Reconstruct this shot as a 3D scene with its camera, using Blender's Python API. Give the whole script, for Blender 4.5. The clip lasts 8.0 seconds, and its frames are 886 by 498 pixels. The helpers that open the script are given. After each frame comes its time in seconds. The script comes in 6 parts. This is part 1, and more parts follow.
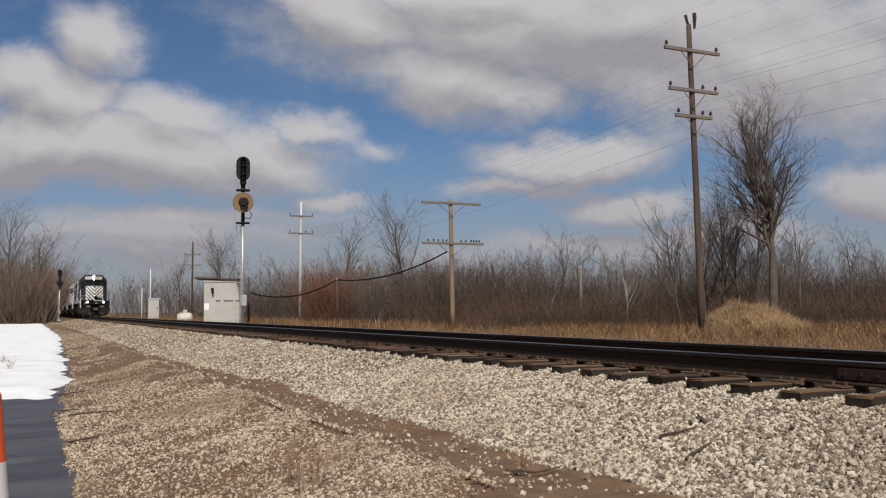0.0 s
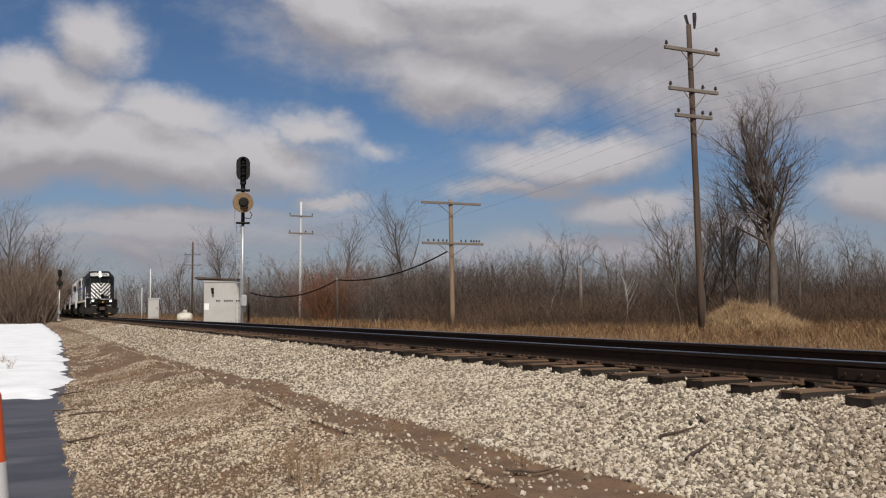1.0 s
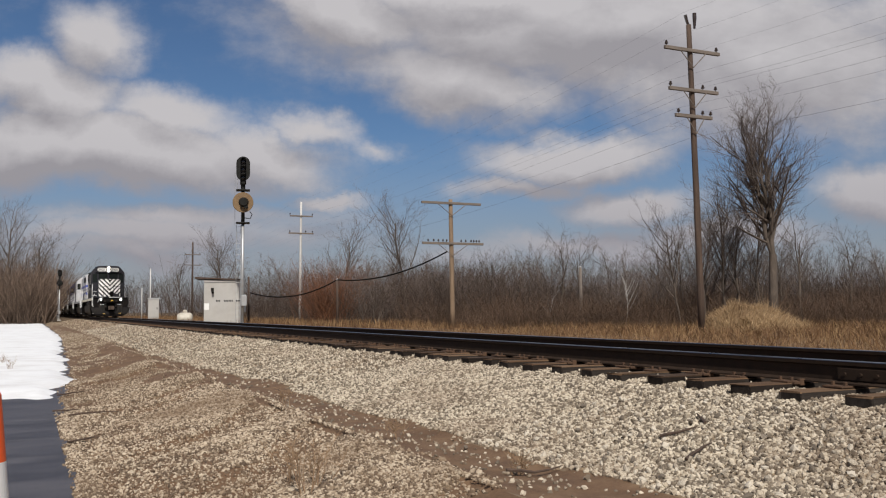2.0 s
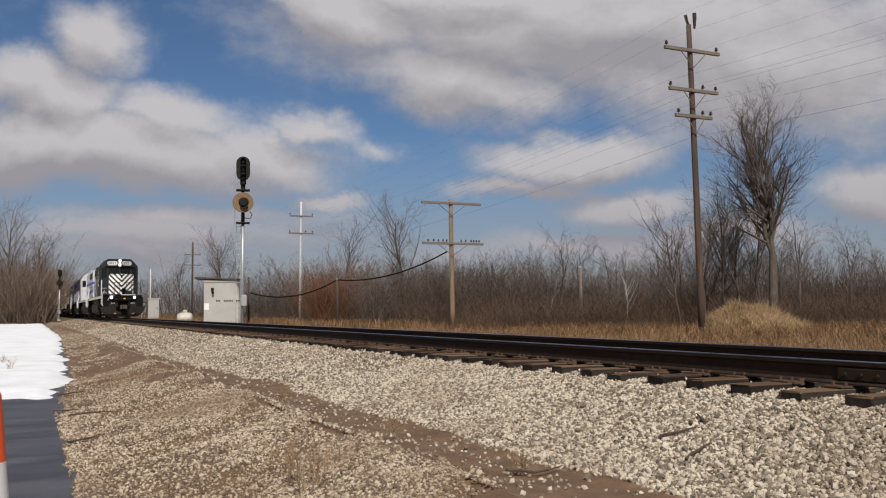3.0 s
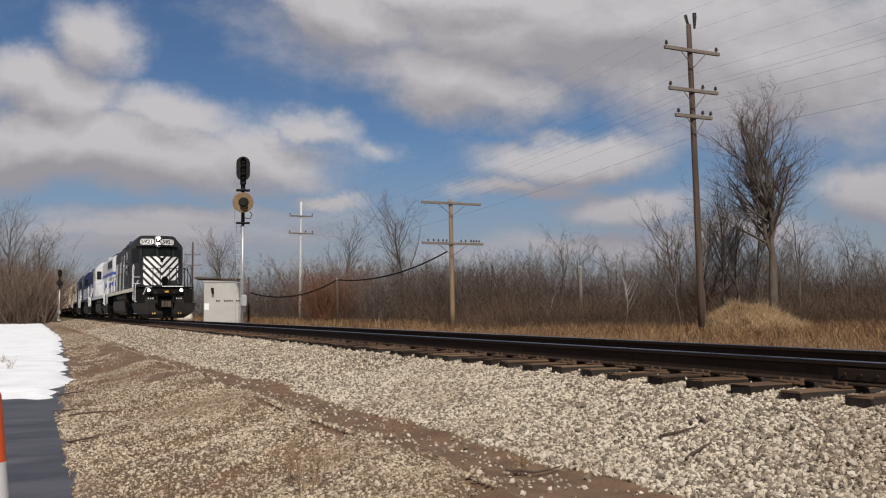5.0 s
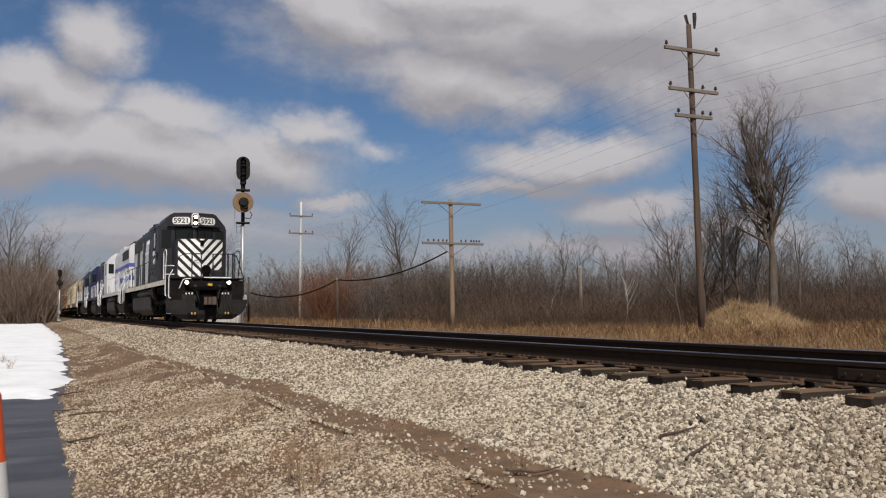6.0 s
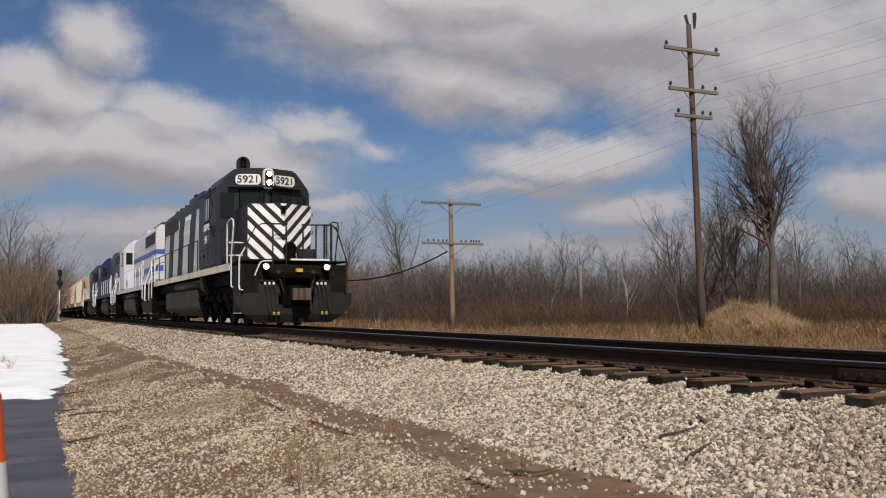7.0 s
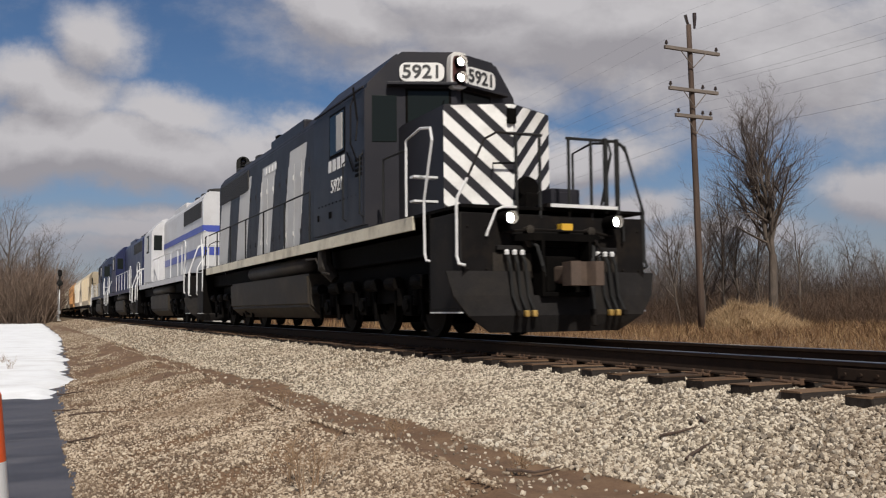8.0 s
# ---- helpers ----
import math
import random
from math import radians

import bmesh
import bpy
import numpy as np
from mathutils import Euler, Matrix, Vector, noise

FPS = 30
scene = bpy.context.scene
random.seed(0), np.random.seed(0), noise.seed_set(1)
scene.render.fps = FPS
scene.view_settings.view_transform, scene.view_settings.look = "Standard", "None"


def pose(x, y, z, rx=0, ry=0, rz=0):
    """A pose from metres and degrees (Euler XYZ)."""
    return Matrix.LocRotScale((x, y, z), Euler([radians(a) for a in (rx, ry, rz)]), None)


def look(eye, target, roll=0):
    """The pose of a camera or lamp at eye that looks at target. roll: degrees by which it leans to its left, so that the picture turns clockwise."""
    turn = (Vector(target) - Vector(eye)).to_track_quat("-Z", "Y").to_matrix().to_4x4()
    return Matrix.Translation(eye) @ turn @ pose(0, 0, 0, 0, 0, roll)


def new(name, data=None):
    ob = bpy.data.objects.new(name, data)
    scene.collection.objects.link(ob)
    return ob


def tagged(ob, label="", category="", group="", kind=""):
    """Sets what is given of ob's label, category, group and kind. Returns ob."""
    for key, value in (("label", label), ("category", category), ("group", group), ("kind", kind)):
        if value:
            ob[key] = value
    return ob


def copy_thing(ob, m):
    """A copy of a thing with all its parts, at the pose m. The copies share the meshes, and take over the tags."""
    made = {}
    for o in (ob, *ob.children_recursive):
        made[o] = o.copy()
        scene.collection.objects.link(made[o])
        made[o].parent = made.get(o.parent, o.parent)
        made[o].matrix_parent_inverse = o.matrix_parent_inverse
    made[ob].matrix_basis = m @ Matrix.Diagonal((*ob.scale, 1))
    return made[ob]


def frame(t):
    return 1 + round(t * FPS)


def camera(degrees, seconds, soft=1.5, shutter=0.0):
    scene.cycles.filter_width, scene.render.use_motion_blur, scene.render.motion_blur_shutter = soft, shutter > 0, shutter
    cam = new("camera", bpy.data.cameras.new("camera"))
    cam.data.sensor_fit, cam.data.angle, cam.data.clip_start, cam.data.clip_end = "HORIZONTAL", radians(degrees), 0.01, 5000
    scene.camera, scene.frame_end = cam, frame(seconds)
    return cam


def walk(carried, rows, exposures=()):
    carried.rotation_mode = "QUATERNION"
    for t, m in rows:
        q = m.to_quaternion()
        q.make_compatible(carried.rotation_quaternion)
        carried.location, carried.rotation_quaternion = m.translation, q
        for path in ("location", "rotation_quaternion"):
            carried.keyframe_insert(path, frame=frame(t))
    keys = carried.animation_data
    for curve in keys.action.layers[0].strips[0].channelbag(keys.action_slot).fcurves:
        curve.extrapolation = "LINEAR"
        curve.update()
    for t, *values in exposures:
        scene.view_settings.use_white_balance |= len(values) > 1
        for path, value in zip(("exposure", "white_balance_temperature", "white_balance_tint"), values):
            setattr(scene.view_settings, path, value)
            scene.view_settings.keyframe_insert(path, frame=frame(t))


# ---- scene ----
TC = 6.656            # lateral place of the track's centre line
HALF_GAUGE = 0.7525
TIE_GAP = 0.555
SUN_DIR = Vector((-0.19, -0.72, 0.76)).normalized()   # towards the sun

cam = camera(53.48, 8.0, soft=1.15, shutter=0.12)
EYE = (0.0, 0.0, 0.436)
CAM_POSE = look(EYE, (4.232, 9.034, 1.125), -0.544)
walk(cam, [(0.0, CAM_POSE), (8.0, CAM_POSE)])
scene.view_settings.exposure = 0.0


# ---- light ----
def node(nt, kind, **inputs):
    n = nt.nodes.new(kind)
    for k, v in inputs.items():
        n.inputs[k.replace("_", " ")].default_value = v
    return n


# clouds: centre across and up, half width, half height, turn in degrees, strength; in tangents from the sky's middle
SKY_RIGHT, SKY_UP, SKY_FRONT = (0.9058, -0.4236, -0.0095), (-0.0206, -0.0664, 0.9976), (0.4232, 0.9034, 0.0689)
CLOUDS = [
    (0.190, 0.258, 0.488, 0.109, 0, 1.0),
    (0.023, 0.187, 0.193, 0.058, -8, 0.8),
    (0.364, 0.213, 0.270, 0.122, 0, 0.95),
    (-0.105, 0.264, 0.167, 0.058, -18, 0.9),
    (-0.395, 0.232, 0.080, 0.060, 0, 0.66),
    (-0.478, 0.190, 0.129, 0.045, 0, 0.75),
    (-0.356, 0.113, 0.270, 0.061, -6, 1.0),
    (-0.195, 0.110, 0.122, 0.045, -14, 0.8),
    (-0.465, 0.123, 0.167, 0.064, 0, 0.95),
    (0.152, 0.107, 0.148, 0.040, 3, 0.95),
    (0.075, 0.071, 0.109, 0.019, 0, 0.6),
    (-0.083, 0.112, 0.040, 0.017, 0, 0.42),
    (-0.446, 0.176, 0.105, 0.050, 0, 0.8),
    (-0.144, 0.130, 0.075, 0.030, -12, 0.65),
    (-0.30, 0.160, 0.13, 0.035, -10, 0.6),
    (-0.33, 0.018, 0.30, 0.034, 0, 0.55),
    (0.06, 0.290, 0.30, 0.05, 0, 0.9),
    (-0.311, 0.036, 0.276, 0.021, 0, 0.5),
    (-0.118, 0.054, 0.058, 0.014, 0, 0.6),
    (0.216, 0.049, 0.122, 0.031, 4, 0.8),
    (0.486, 0.071, 0.084, 0.045, 0, 0.8),
    (0.332, 0.013, 0.154, 0.026, 0, 0.6),
    (-0.356, -0.006, 0.270, 0.029, 0, 0.42),
    (0.139, 0.001, 0.257, 0.026, 0, 0.5),
]


def cloud_sky():
    w = bpy.data.worlds.new("sky")
    scene.world = w
    w.use_nodes = True
    nt = w.node_tree
    nt.nodes.clear()
    L = nt.links.new
    out, bg = nt.nodes.new("ShaderNodeOutputWorld"), nt.nodes.new("ShaderNodeBackground")
    air = nt.nodes.new("ShaderNodeTexSky")
    air.sky_type, air.sun_disc = "NISHITA", False
    air.sun_elevation = math.asin(SUN_DIR.z)
    air.sun_rotation = math.atan2(SUN_DIR.x, SUN_DIR.y)
    air.air_density, air.dust_density, air.ozone_density = 1.0, 0.2, 3.0
    tc = nt.nodes.new("ShaderNodeTexCoord")

    def op(kind, a, b=None, c=None, clamp=False):
        n = nt.nodes.new("ShaderNodeMath")
        n.operation, n.use_clamp = kind, clamp
        for i, v in enumerate((a, b, c)):
            if isinstance(v, (int, float)):
                n.inputs[i].default_value = v
            elif v is not None:
                L(v, n.inputs[i])
        return n.outputs[0]

    def dot(axis):
        n = nt.nodes.new("ShaderNodeVectorMath")
        n.operation = "DOT_PRODUCT"
        L(tc.outputs["Generated"], n.inputs[0])
        n.inputs[1].default_value = axis
        return n.outputs["Value"]
    front = op("MAXIMUM", dot(SKY_FRONT), 0.05)
    u, v = op("DIVIDE", dot(SKY_RIGHT), front), op("DIVIDE", dot(SKY_UP), front)
    ahead = op("GREATER_THAN", dot(SKY_FRONT), 0.12)

    def density(du, dv):
        """Cloud cover at the place in the sky, moved a little."""
        p = nt.nodes.new("ShaderNodeCombineXYZ")
        L(op("ADD", u, du), p.inputs[0])
        L(op("ADD", v, dv), p.inputs[1])
        warp = node(nt, "ShaderNodeTexNoise", Scale=5.0, Detail=8.0, Roughness=0.62)
        L(p.outputs[0], warp.inputs["Vector"])
        shift = nt.nodes.new("ShaderNodeVectorMath")
        shift.operation = "MULTIPLY_ADD"
        L(warp.outputs["Color"], shift.inputs[0])
        shift.inputs[1].default_value = (0.15, 0.10, 0)
        off = nt.nodes.new("ShaderNodeVectorMath")
        off.operation = "ADD"
        L(p.outputs[0], off.inputs[0])
        off.inputs[1].default_value = (-0.075, -0.05, 0)
        L(off.outputs[0], shift.inputs[2])
        total = None
        for x, y, rx, ry, turn, k in CLOUDS:
            mp = nt.nodes.new("ShaderNodeMapping")
            mp.vector_type = "TEXTURE"
            mp.inputs["Location"].default_value = (x, y, 0)
            mp.inputs["Rotation"].default_value = (0, 0, radians(turn))
            mp.inputs["Scale"].default_value = (rx, ry, 1)
            L(shift.outputs[0], mp.inputs["Vector"])
            g = nt.nodes.new("ShaderNodeTexGradient")
            g.gradient_type = "SPHERICAL"
            L(mp.outputs[0], g.inputs[0])
            e = op("MULTIPLY", g.outputs["Fac"], k)
            total = e if total is None else op("MAXIMUM", total, e)
        st = nt.nodes.new("ShaderNodeMapping")
        st.inputs["Scale"].default_value = (1, 1.7, 1)
        L(p.outputs[0], st.inputs["Vector"])
        wisps = node(nt, "ShaderNodeTexNoise", Scale=7.0, Detail=10.0, Roughness=0.60)
        L(st.outputs[0], wisps.inputs["Vector"])
        placed = op("ADD", total, op("MULTIPLY_ADD", wisps.outputs["Fac"], 0.80, -0.40))
        loose = node(nt, "ShaderNodeTexNoise", Scale=2.2, Detail=8.0, Roughness=0.55)
        L(tc.outputs["Generated"], loose.inputs["Vector"])
        rest = op("MULTIPLY_ADD", loose.outputs["Fac"], 3.0, -1.2)
        return op("ADD", op("MULTIPLY", placed, ahead), op("MULTIPLY", rest, op("SUBTRACT", 1.0, ahead)))
    here = density(0.0, 0.0)
    above = density(0.012, 0.030)
    cover = nt.nodes.new("ShaderNodeMapRange")
    cover.interpolation_type = "SMOOTHSTEP"
    cover.inputs["From Min"].default_value, cover.inputs["From Max"].default_value = -0.04, 0.52
    L(here, cover.inputs[0])
    lit = op("MULTIPLY_ADD", op("SUBTRACT", here, above), 1.15, 0.66)
    lit = op("SUBTRACT", lit, op("MULTIPLY", above, 0.13))
    ramp = nt.nodes.new("ShaderNodeValToRGB")
    for el, pos, c in zip(ramp.color_ramp.elements, (0.25, 0.95), (CLOUD_DARK, CLOUD_LIT)):
        el.position, el.color = pos, (*c, 1)
    L(lit, ramp.inputs[0])
    airs = nt.nodes.new("ShaderNodeVectorMath")
    airs.operation = "MULTIPLY"
    L(air.outputs[0], airs.inputs[0])
    airs.inputs[1].default_value = AIR_GAIN
    mix = nt.nodes.new("ShaderNodeMixRGB")
    L(cover.outputs[0], mix.inputs["Fac"])
    L(airs.outputs[0], mix.inputs["Color1"])
    L(ramp.outputs[0], mix.inputs["Color2"])
    # pale haze towards the horizon
    haze = nt.nodes.new("ShaderNodeMapRange")
    haze.interpolation_type = "SMOOTHSTEP"
    for k_, v_ in zip(("From Min", "From Max", "To Min", "To Max"), (0.0, 0.21, 0.72, 0.0)):
        haze.inputs[k_].default_value = v_
    L(dot((0, 0, 1)), haze.inputs[0])
    mist = nt.nodes.new("ShaderNodeMixRGB")
    L(haze.outputs[0], mist.inputs["Fac"])
    L(mix.outputs[0], mist.inputs["Color1"])
    mist.inputs["Color2"].default_value = (*HAZE, 1)
    bg.inputs["Strength"].default_value = 0.1
    L(mist.outputs[0], bg.inputs["Color"])
    L(bg.outputs[0], out.inputs[0])


CLOUD_DARK, CLOUD_LIT = (3.25, 3.12, 3.35), (5.4, 5.22, 5.38)
HAZE = (2.75, 2.6, 2.95)
AIR_GAIN = (0.43, 0.515, 0.615)
cloud_sky()
sun_data = bpy.data.lights.new("sun", "SUN")
sun_data.energy, sun_data.angle, sun_data.color = 4.6, radians(0.6), (1.0, 0.94, 0.85)
sun_ob = new("sun", sun_data)
sun_ob.matrix_world = look(SUN_DIR * 50, (0, 0, 0))


# ---- mesh helpers ----
def mesh_of(name, bm, mat=None, smooth=False):
    me = bpy.data.meshes.new(name)
    bm.normal_update()
    bm.to_mesh(me)
    bm.free()
    if mat:
        for m_ in (mat if isinstance(mat, (list, tuple)) else [mat]):
            me.materials.append(m_)
    if smooth:
        for p in me.polygons:
            p.use_smooth = True
    return me


def part(name, bm, mat, parent=None, label="", smooth=False, at=None):
    ob = new(name, mesh_of(name, bm, mat, smooth) if isinstance(bm, bmesh.types.BMesh) else bm)
    if parent:
        ob.parent = parent
    if at is not None:
        ob.matrix_basis = at
    if label:
        ob["label"] = label
    return ob


def box(bm, x0, x1, y0, y1, z0, z1, bevel=0.0, mat=0):
    v = [bm.verts.new((x, y, z)) for x in (x0, x1) for y in (y0, y1) for z in (z0, z1)]
    fs = [bm.faces.new([v[i] for i in q]) for q in ((0, 1, 3, 2), (4, 6, 7, 5), (0, 4, 5, 1), (2, 3, 7, 6), (0, 2, 6, 4), (1, 5, 7, 3))]
    for f_ in fs:
        f_.material_index = mat
    if bevel:
        es = list({e for f_ in fs for e in f_.edges})
        r = bmesh.ops.bevel(bm, geom=es, offset=bevel, segments=2, profile=0.6, affect="EDGES")
        for f_ in r["faces"]:
            f_.material_index = mat
    return fs


def tube(bm, pts, radii, sides=8, cap=True, mat=0):
    """A tapered tube through points."""
    if not isinstance(radii, (list, tuple)):
        radii = [radii] * len(pts)
    pts = [Vector(p) for p in pts]
    rings, side = [], None
    for i, p in enumerate(pts):
        t = (pts[min(i + 1, len(pts) - 1)] - pts[max(i - 1, 0)]).normalized()
        if side is None:
            side = t.orthogonal().normalized()
        side = (side - t * side.dot(t))
        side = side.normalized() if side.length > 1e-6 else t.orthogonal().normalized()
        up = t.cross(side)
        rings.append([bm.verts.new(p + (side * math.cos(a) + up * math.sin(a)) * radii[i]) for a in [2 * math.pi * k / sides for k in range(sides)]])
    for a, b in zip(rings, rings[1:]):
        for k in range(sides):
            bm.faces.new((a[k], a[(k + 1) % sides], b[(k + 1) % sides], b[k])).material_index = mat
    if cap:
        bm.faces.new(rings[0][::-1]).material_index = mat
        bm.faces.new(rings[-1]).material_index = mat


def lathe(bm, profile, axis="z", centre=(0, 0, 0), sides=24, mat=0):
    """Turn (radius, height) pairs round an axis."""
    c = Vector(centre)
    rings = []
    for r, h_ in profile:
        ring = []
        for k in range(sides):
            a = 2 * math.pi * k / sides
            u, v = r * math.cos(a), r * math.sin(a)
            ring.append(bm.verts.new(c + Vector({"z": (u, v, h_), "y": (u, h_, v), "x": (h_, u, v)}[axis])))
        rings.append(ring)
    for a, b in zip(rings, rings[1:]):
        for k in range(sides):
            bm.faces.new((a[k], a[(k + 1) % sides], b[(k + 1) % sides], b[k])).material_index = mat
    bm.faces.new(rings[0]).material_index = mat
    bm.faces.new(rings[-1]).material_index = mat
    bmesh.ops.recalc_face_normals(bm, faces=bm.faces)


def prism(bm, outline, axis, a, b, mat=0):
    """Sweep a flat outline along an axis from a to b. The outline is (x, z) for y, (y, z) for x, (x, y) for z."""
    def at(p, t):
        return {"y": (p[0], t, p[1]), "x": (t, p[0], p[1]), "z": (p[0], p[1], t)}[axis]
    va, vb = [bm.verts.new(at(p, a)) for p in outline], [bm.verts.new(at(p, b)) for p in outline]
    n = len(outline)
    fs = [bm.faces.new(va), bm.faces.new(vb[::-1])]
    for k in range(n):
        fs.append(bm.faces.new((va[k], vb[k], vb[(k + 1) % n], va[(k + 1) % n])))
    for f_ in fs:
        f_.material_index = mat
    bmesh.ops.recalc_face_normals(bm, faces=fs)
    return fs


def fast_mesh(name, verts, faces, mat, smooth=False):
    me = bpy.data.meshes.new(name)
    me.from_pydata(verts, [], faces)
    me.materials.append(mat)
    if smooth:
        me.polygons.foreach_set("use_smooth", [True] * len(me.polygons))
    return me


# ---- materials ----
def surface(name, colours, scale=4.0, rough=0.7, metal=0.0, bump=0.2, fine=60.0, stain=None, stain_scale=0.6, stain_amount=0.4, per_object=0.0, per_island=0.0, stretch=(1, 1, 1), bump_dist=0.01, coat=0.0):
    """A base material: colours mixed by two scales of noise, an optional stain, fine bump."""
    m = bpy.data.materials.new(name)
    m.use_nodes = True
    nt = m.node_tree
    b = nt.nodes["Principled BSDF"]
    L = nt.links.new
    tc = nt.nodes.new("ShaderNodeTexCoord")
    mp = nt.nodes.new("ShaderNodeMapping")
    mp.inputs["Scale"].default_value = stretch
    L(tc.outputs["Object"], mp.inputs["Vector"])
    n1 = node(nt, "ShaderNodeTexNoise", Scale=scale, Detail=6.0, Roughness=0.6)
    n2 = node(nt, "ShaderNodeTexNoise", Scale=fine, Detail=3.0, Roughness=0.7)
    for n in (n1, n2):
        L(mp.outputs[0], n.inputs["Vector"])
    mix = nt.nodes.new("ShaderNodeMath")
    mix.operation = "MULTIPLY_ADD"
    mix.inputs[1].default_value = 0.35
    L(n2.outputs["Fac"], mix.inputs[0])
    half = nt.nodes.new("ShaderNodeMath")
    half.operation = "MULTIPLY"
    half.inputs[1].default_value = 0.65
    L(n1.outputs["Fac"], half.inputs[0])
    L(half.outputs[0], mix.inputs[2])
    fac = mix.outputs[0]
    if per_object or per_island:
        info = nt.nodes.new("ShaderNodeObjectInfo" if per_object else "ShaderNodeNewGeometry")
        rnd = info.outputs["Random" if per_object else "Random Per Island"]
        add = nt.nodes.new("ShaderNodeMath")
        add.operation = "MULTIPLY_ADD"
        add.inputs[1].default_value = per_object or per_island
        L(rnd, add.inputs[0])
        sub = nt.nodes.new("ShaderNodeMath")
        sub.operation = "SUBTRACT"
        sub.inputs[1].default_value = (per_object or per_island) / 2
        L(fac, sub.inputs[0])
        L(sub.outputs[0], add.inputs[2])
        fac = add.outputs[0]
    ramp = nt.nodes.new("ShaderNodeValToRGB")
    el = ramp.color_ramp.elements
    lo, hi = 0.3, 0.7
    while len(el) < len(colours):
        el.new(0.5)
    for i, c in enumerate(colours):
        el[i].position = lo + (hi - lo) * i / max(1, len(colours) - 1)
        el[i].color = (*c, 1)
    L(fac, ramp.inputs[0])
    col = ramp.outputs[0]
    if stain:
        n3 = node(nt, "ShaderNodeTexNoise", Scale=stain_scale, Detail=7.0, Roughness=0.65)
        L(mp.outputs[0], n3.inputs["Vector"])
        r3 = nt.nodes.new("ShaderNodeValToRGB")
        r3.color_ramp.elements[0].position, r3.color_ramp.elements[1].position = 0.48, 0.68
        r3.color_ramp.elements[1].color = (stain_amount, stain_amount, stain_amount, 1)
        L(n3.outputs["Fac"], r3.inputs[0])
        mx = nt.nodes.new("ShaderNodeMixRGB")
        mx.inputs["Color2"].default_value = (*stain, 1)
        L(r3.outputs[0], mx.inputs["Fac"])
        L(col, mx.inputs["Color1"])
        col = mx.outputs[0]
    L(col, b.inputs["Base Color"])
    b.inputs["Metallic"].default_value = metal
    b.inputs["Coat Weight"].default_value = coat
    rr = nt.nodes.new("ShaderNodeMapRange")
    rr.inputs["To Min"].default_value, rr.inputs["To Max"].default_value = max(0.02, rough - 0.12), min(1, rough + 0.12)
    L(n1.outputs["Fac"], rr.inputs[0])
    L(rr.outputs[0], b.inputs["Roughness"])
    if bump:
        bp = node(nt, "ShaderNodeBump", Strength=bump, Distance=bump_dist)
        L(mix.outputs[0], bp.inputs["Height"])
        L(bp.outputs[0], b.inputs["Normal"])
    return m


def glow(name, colour, strength):
    m = bpy.data.materials.new(name)
    m.use_nodes = True
    b = m.node_tree.nodes["Principled BSDF"]
    b.inputs["Base Color"].default_value = (*colour, 1)
    b.inputs["Emission Color"].default_value = (*colour, 1)
    b.inputs["Emission Strength"].default_value = strength
    return m


M_GRAVEL = surface("gravel_bed", [(0.085, 0.055, 0.034), (0.20, 0.141, 0.086), (0.35, 0.265, 0.172)], scale=9, fine=34, rough=0.9, bump=0.9, bump_dist=0.04, stain=(0.13, 0.085, 0.05), stain_scale=0.35, stain_amount=0.6)
M_DIRT = surface("bare_dirt", [(0.07, 0.037, 0.019), (0.132, 0.076, 0.041), (0.205, 0.130, 0.074)], scale=3, fine=50, rough=0.95, bump=0.6, bump_dist=0.02)
M_ASPHALT = surface("asphalt", [(0.038, 0.036, 0.041), (0.07, 0.066, 0.073), (0.115, 0.11, 0.117)], scale=1.6, fine=120, rough=0.5, bump=0.4, stain=(0.018, 0.018, 0.022), stain_scale=0.9, stain_amount=0.85, stretch=(0.6, 1.3, 1))
M_FIELD = surface("dry_field", [(0.08, 0.048, 0.024), (0.15, 0.095, 0.047), (0.24, 0.16, 0.085)], scale=0.7, fine=20, rough=0.95, bump=0.5, bump_dist=0.05)
M_SNOW = surface("old_snow", [(0.74, 0.75, 0.77), (0.86, 0.87, 0.88)], scale=1.5, fine=25, rough=0.7, bump=0.4, bump_dist=0.03, stain=(0.45, 0.42, 0.40), stain_scale=0.8, stain_amount=0.35)
M_STONE = surface("ballast_stone", [(0.125, 0.100, 0.074), (0.255, 0.210, 0.157), (0.37, 0.312, 0.237), (0.52, 0.455, 0.36)], scale=3, fine=60, rough=0.9, bump=0.3, per_island=0.75, stain=(0.16, 0.10, 0.06), stain_scale=0.45, stain_amount=0.45)
M_GRIT = surface("fine_tan_gravel", [(0.10, 0.069, 0.046), (0.20, 0.147, 0.099), (0.31, 0.240, 0.170), (0.47, 0.39, 0.295)], scale=3, fine=60, rough=0.9, bump=0.2, per_island=0.7, stain=(0.15, 0.095, 0.055), stain_scale=0.5, stain_amount=0.6)
M_STONE_ONE = surface("loose_stone", [(0.13, 0.106, 0.083), (0.26, 0.218, 0.170), (0.37, 0.32, 0.255), (0.52, 0.465, 0.385)], scale=3, fine=60, rough=0.9, bump=0.3, per_object=0.75)
M_TIE = surface("creosoted_wood", [(0.012, 0.009, 0.0075), (0.025, 0.0195, 0.0165), (0.05, 0.042, 0.037)], scale=3, fine=40, rough=0.85, bump=0.6, per_object=0.25, stretch=(0.5, 6, 6))
M_TIE.node_tree.nodes["Principled BSDF"].inputs["Specular IOR Level"].default_value = 0.12
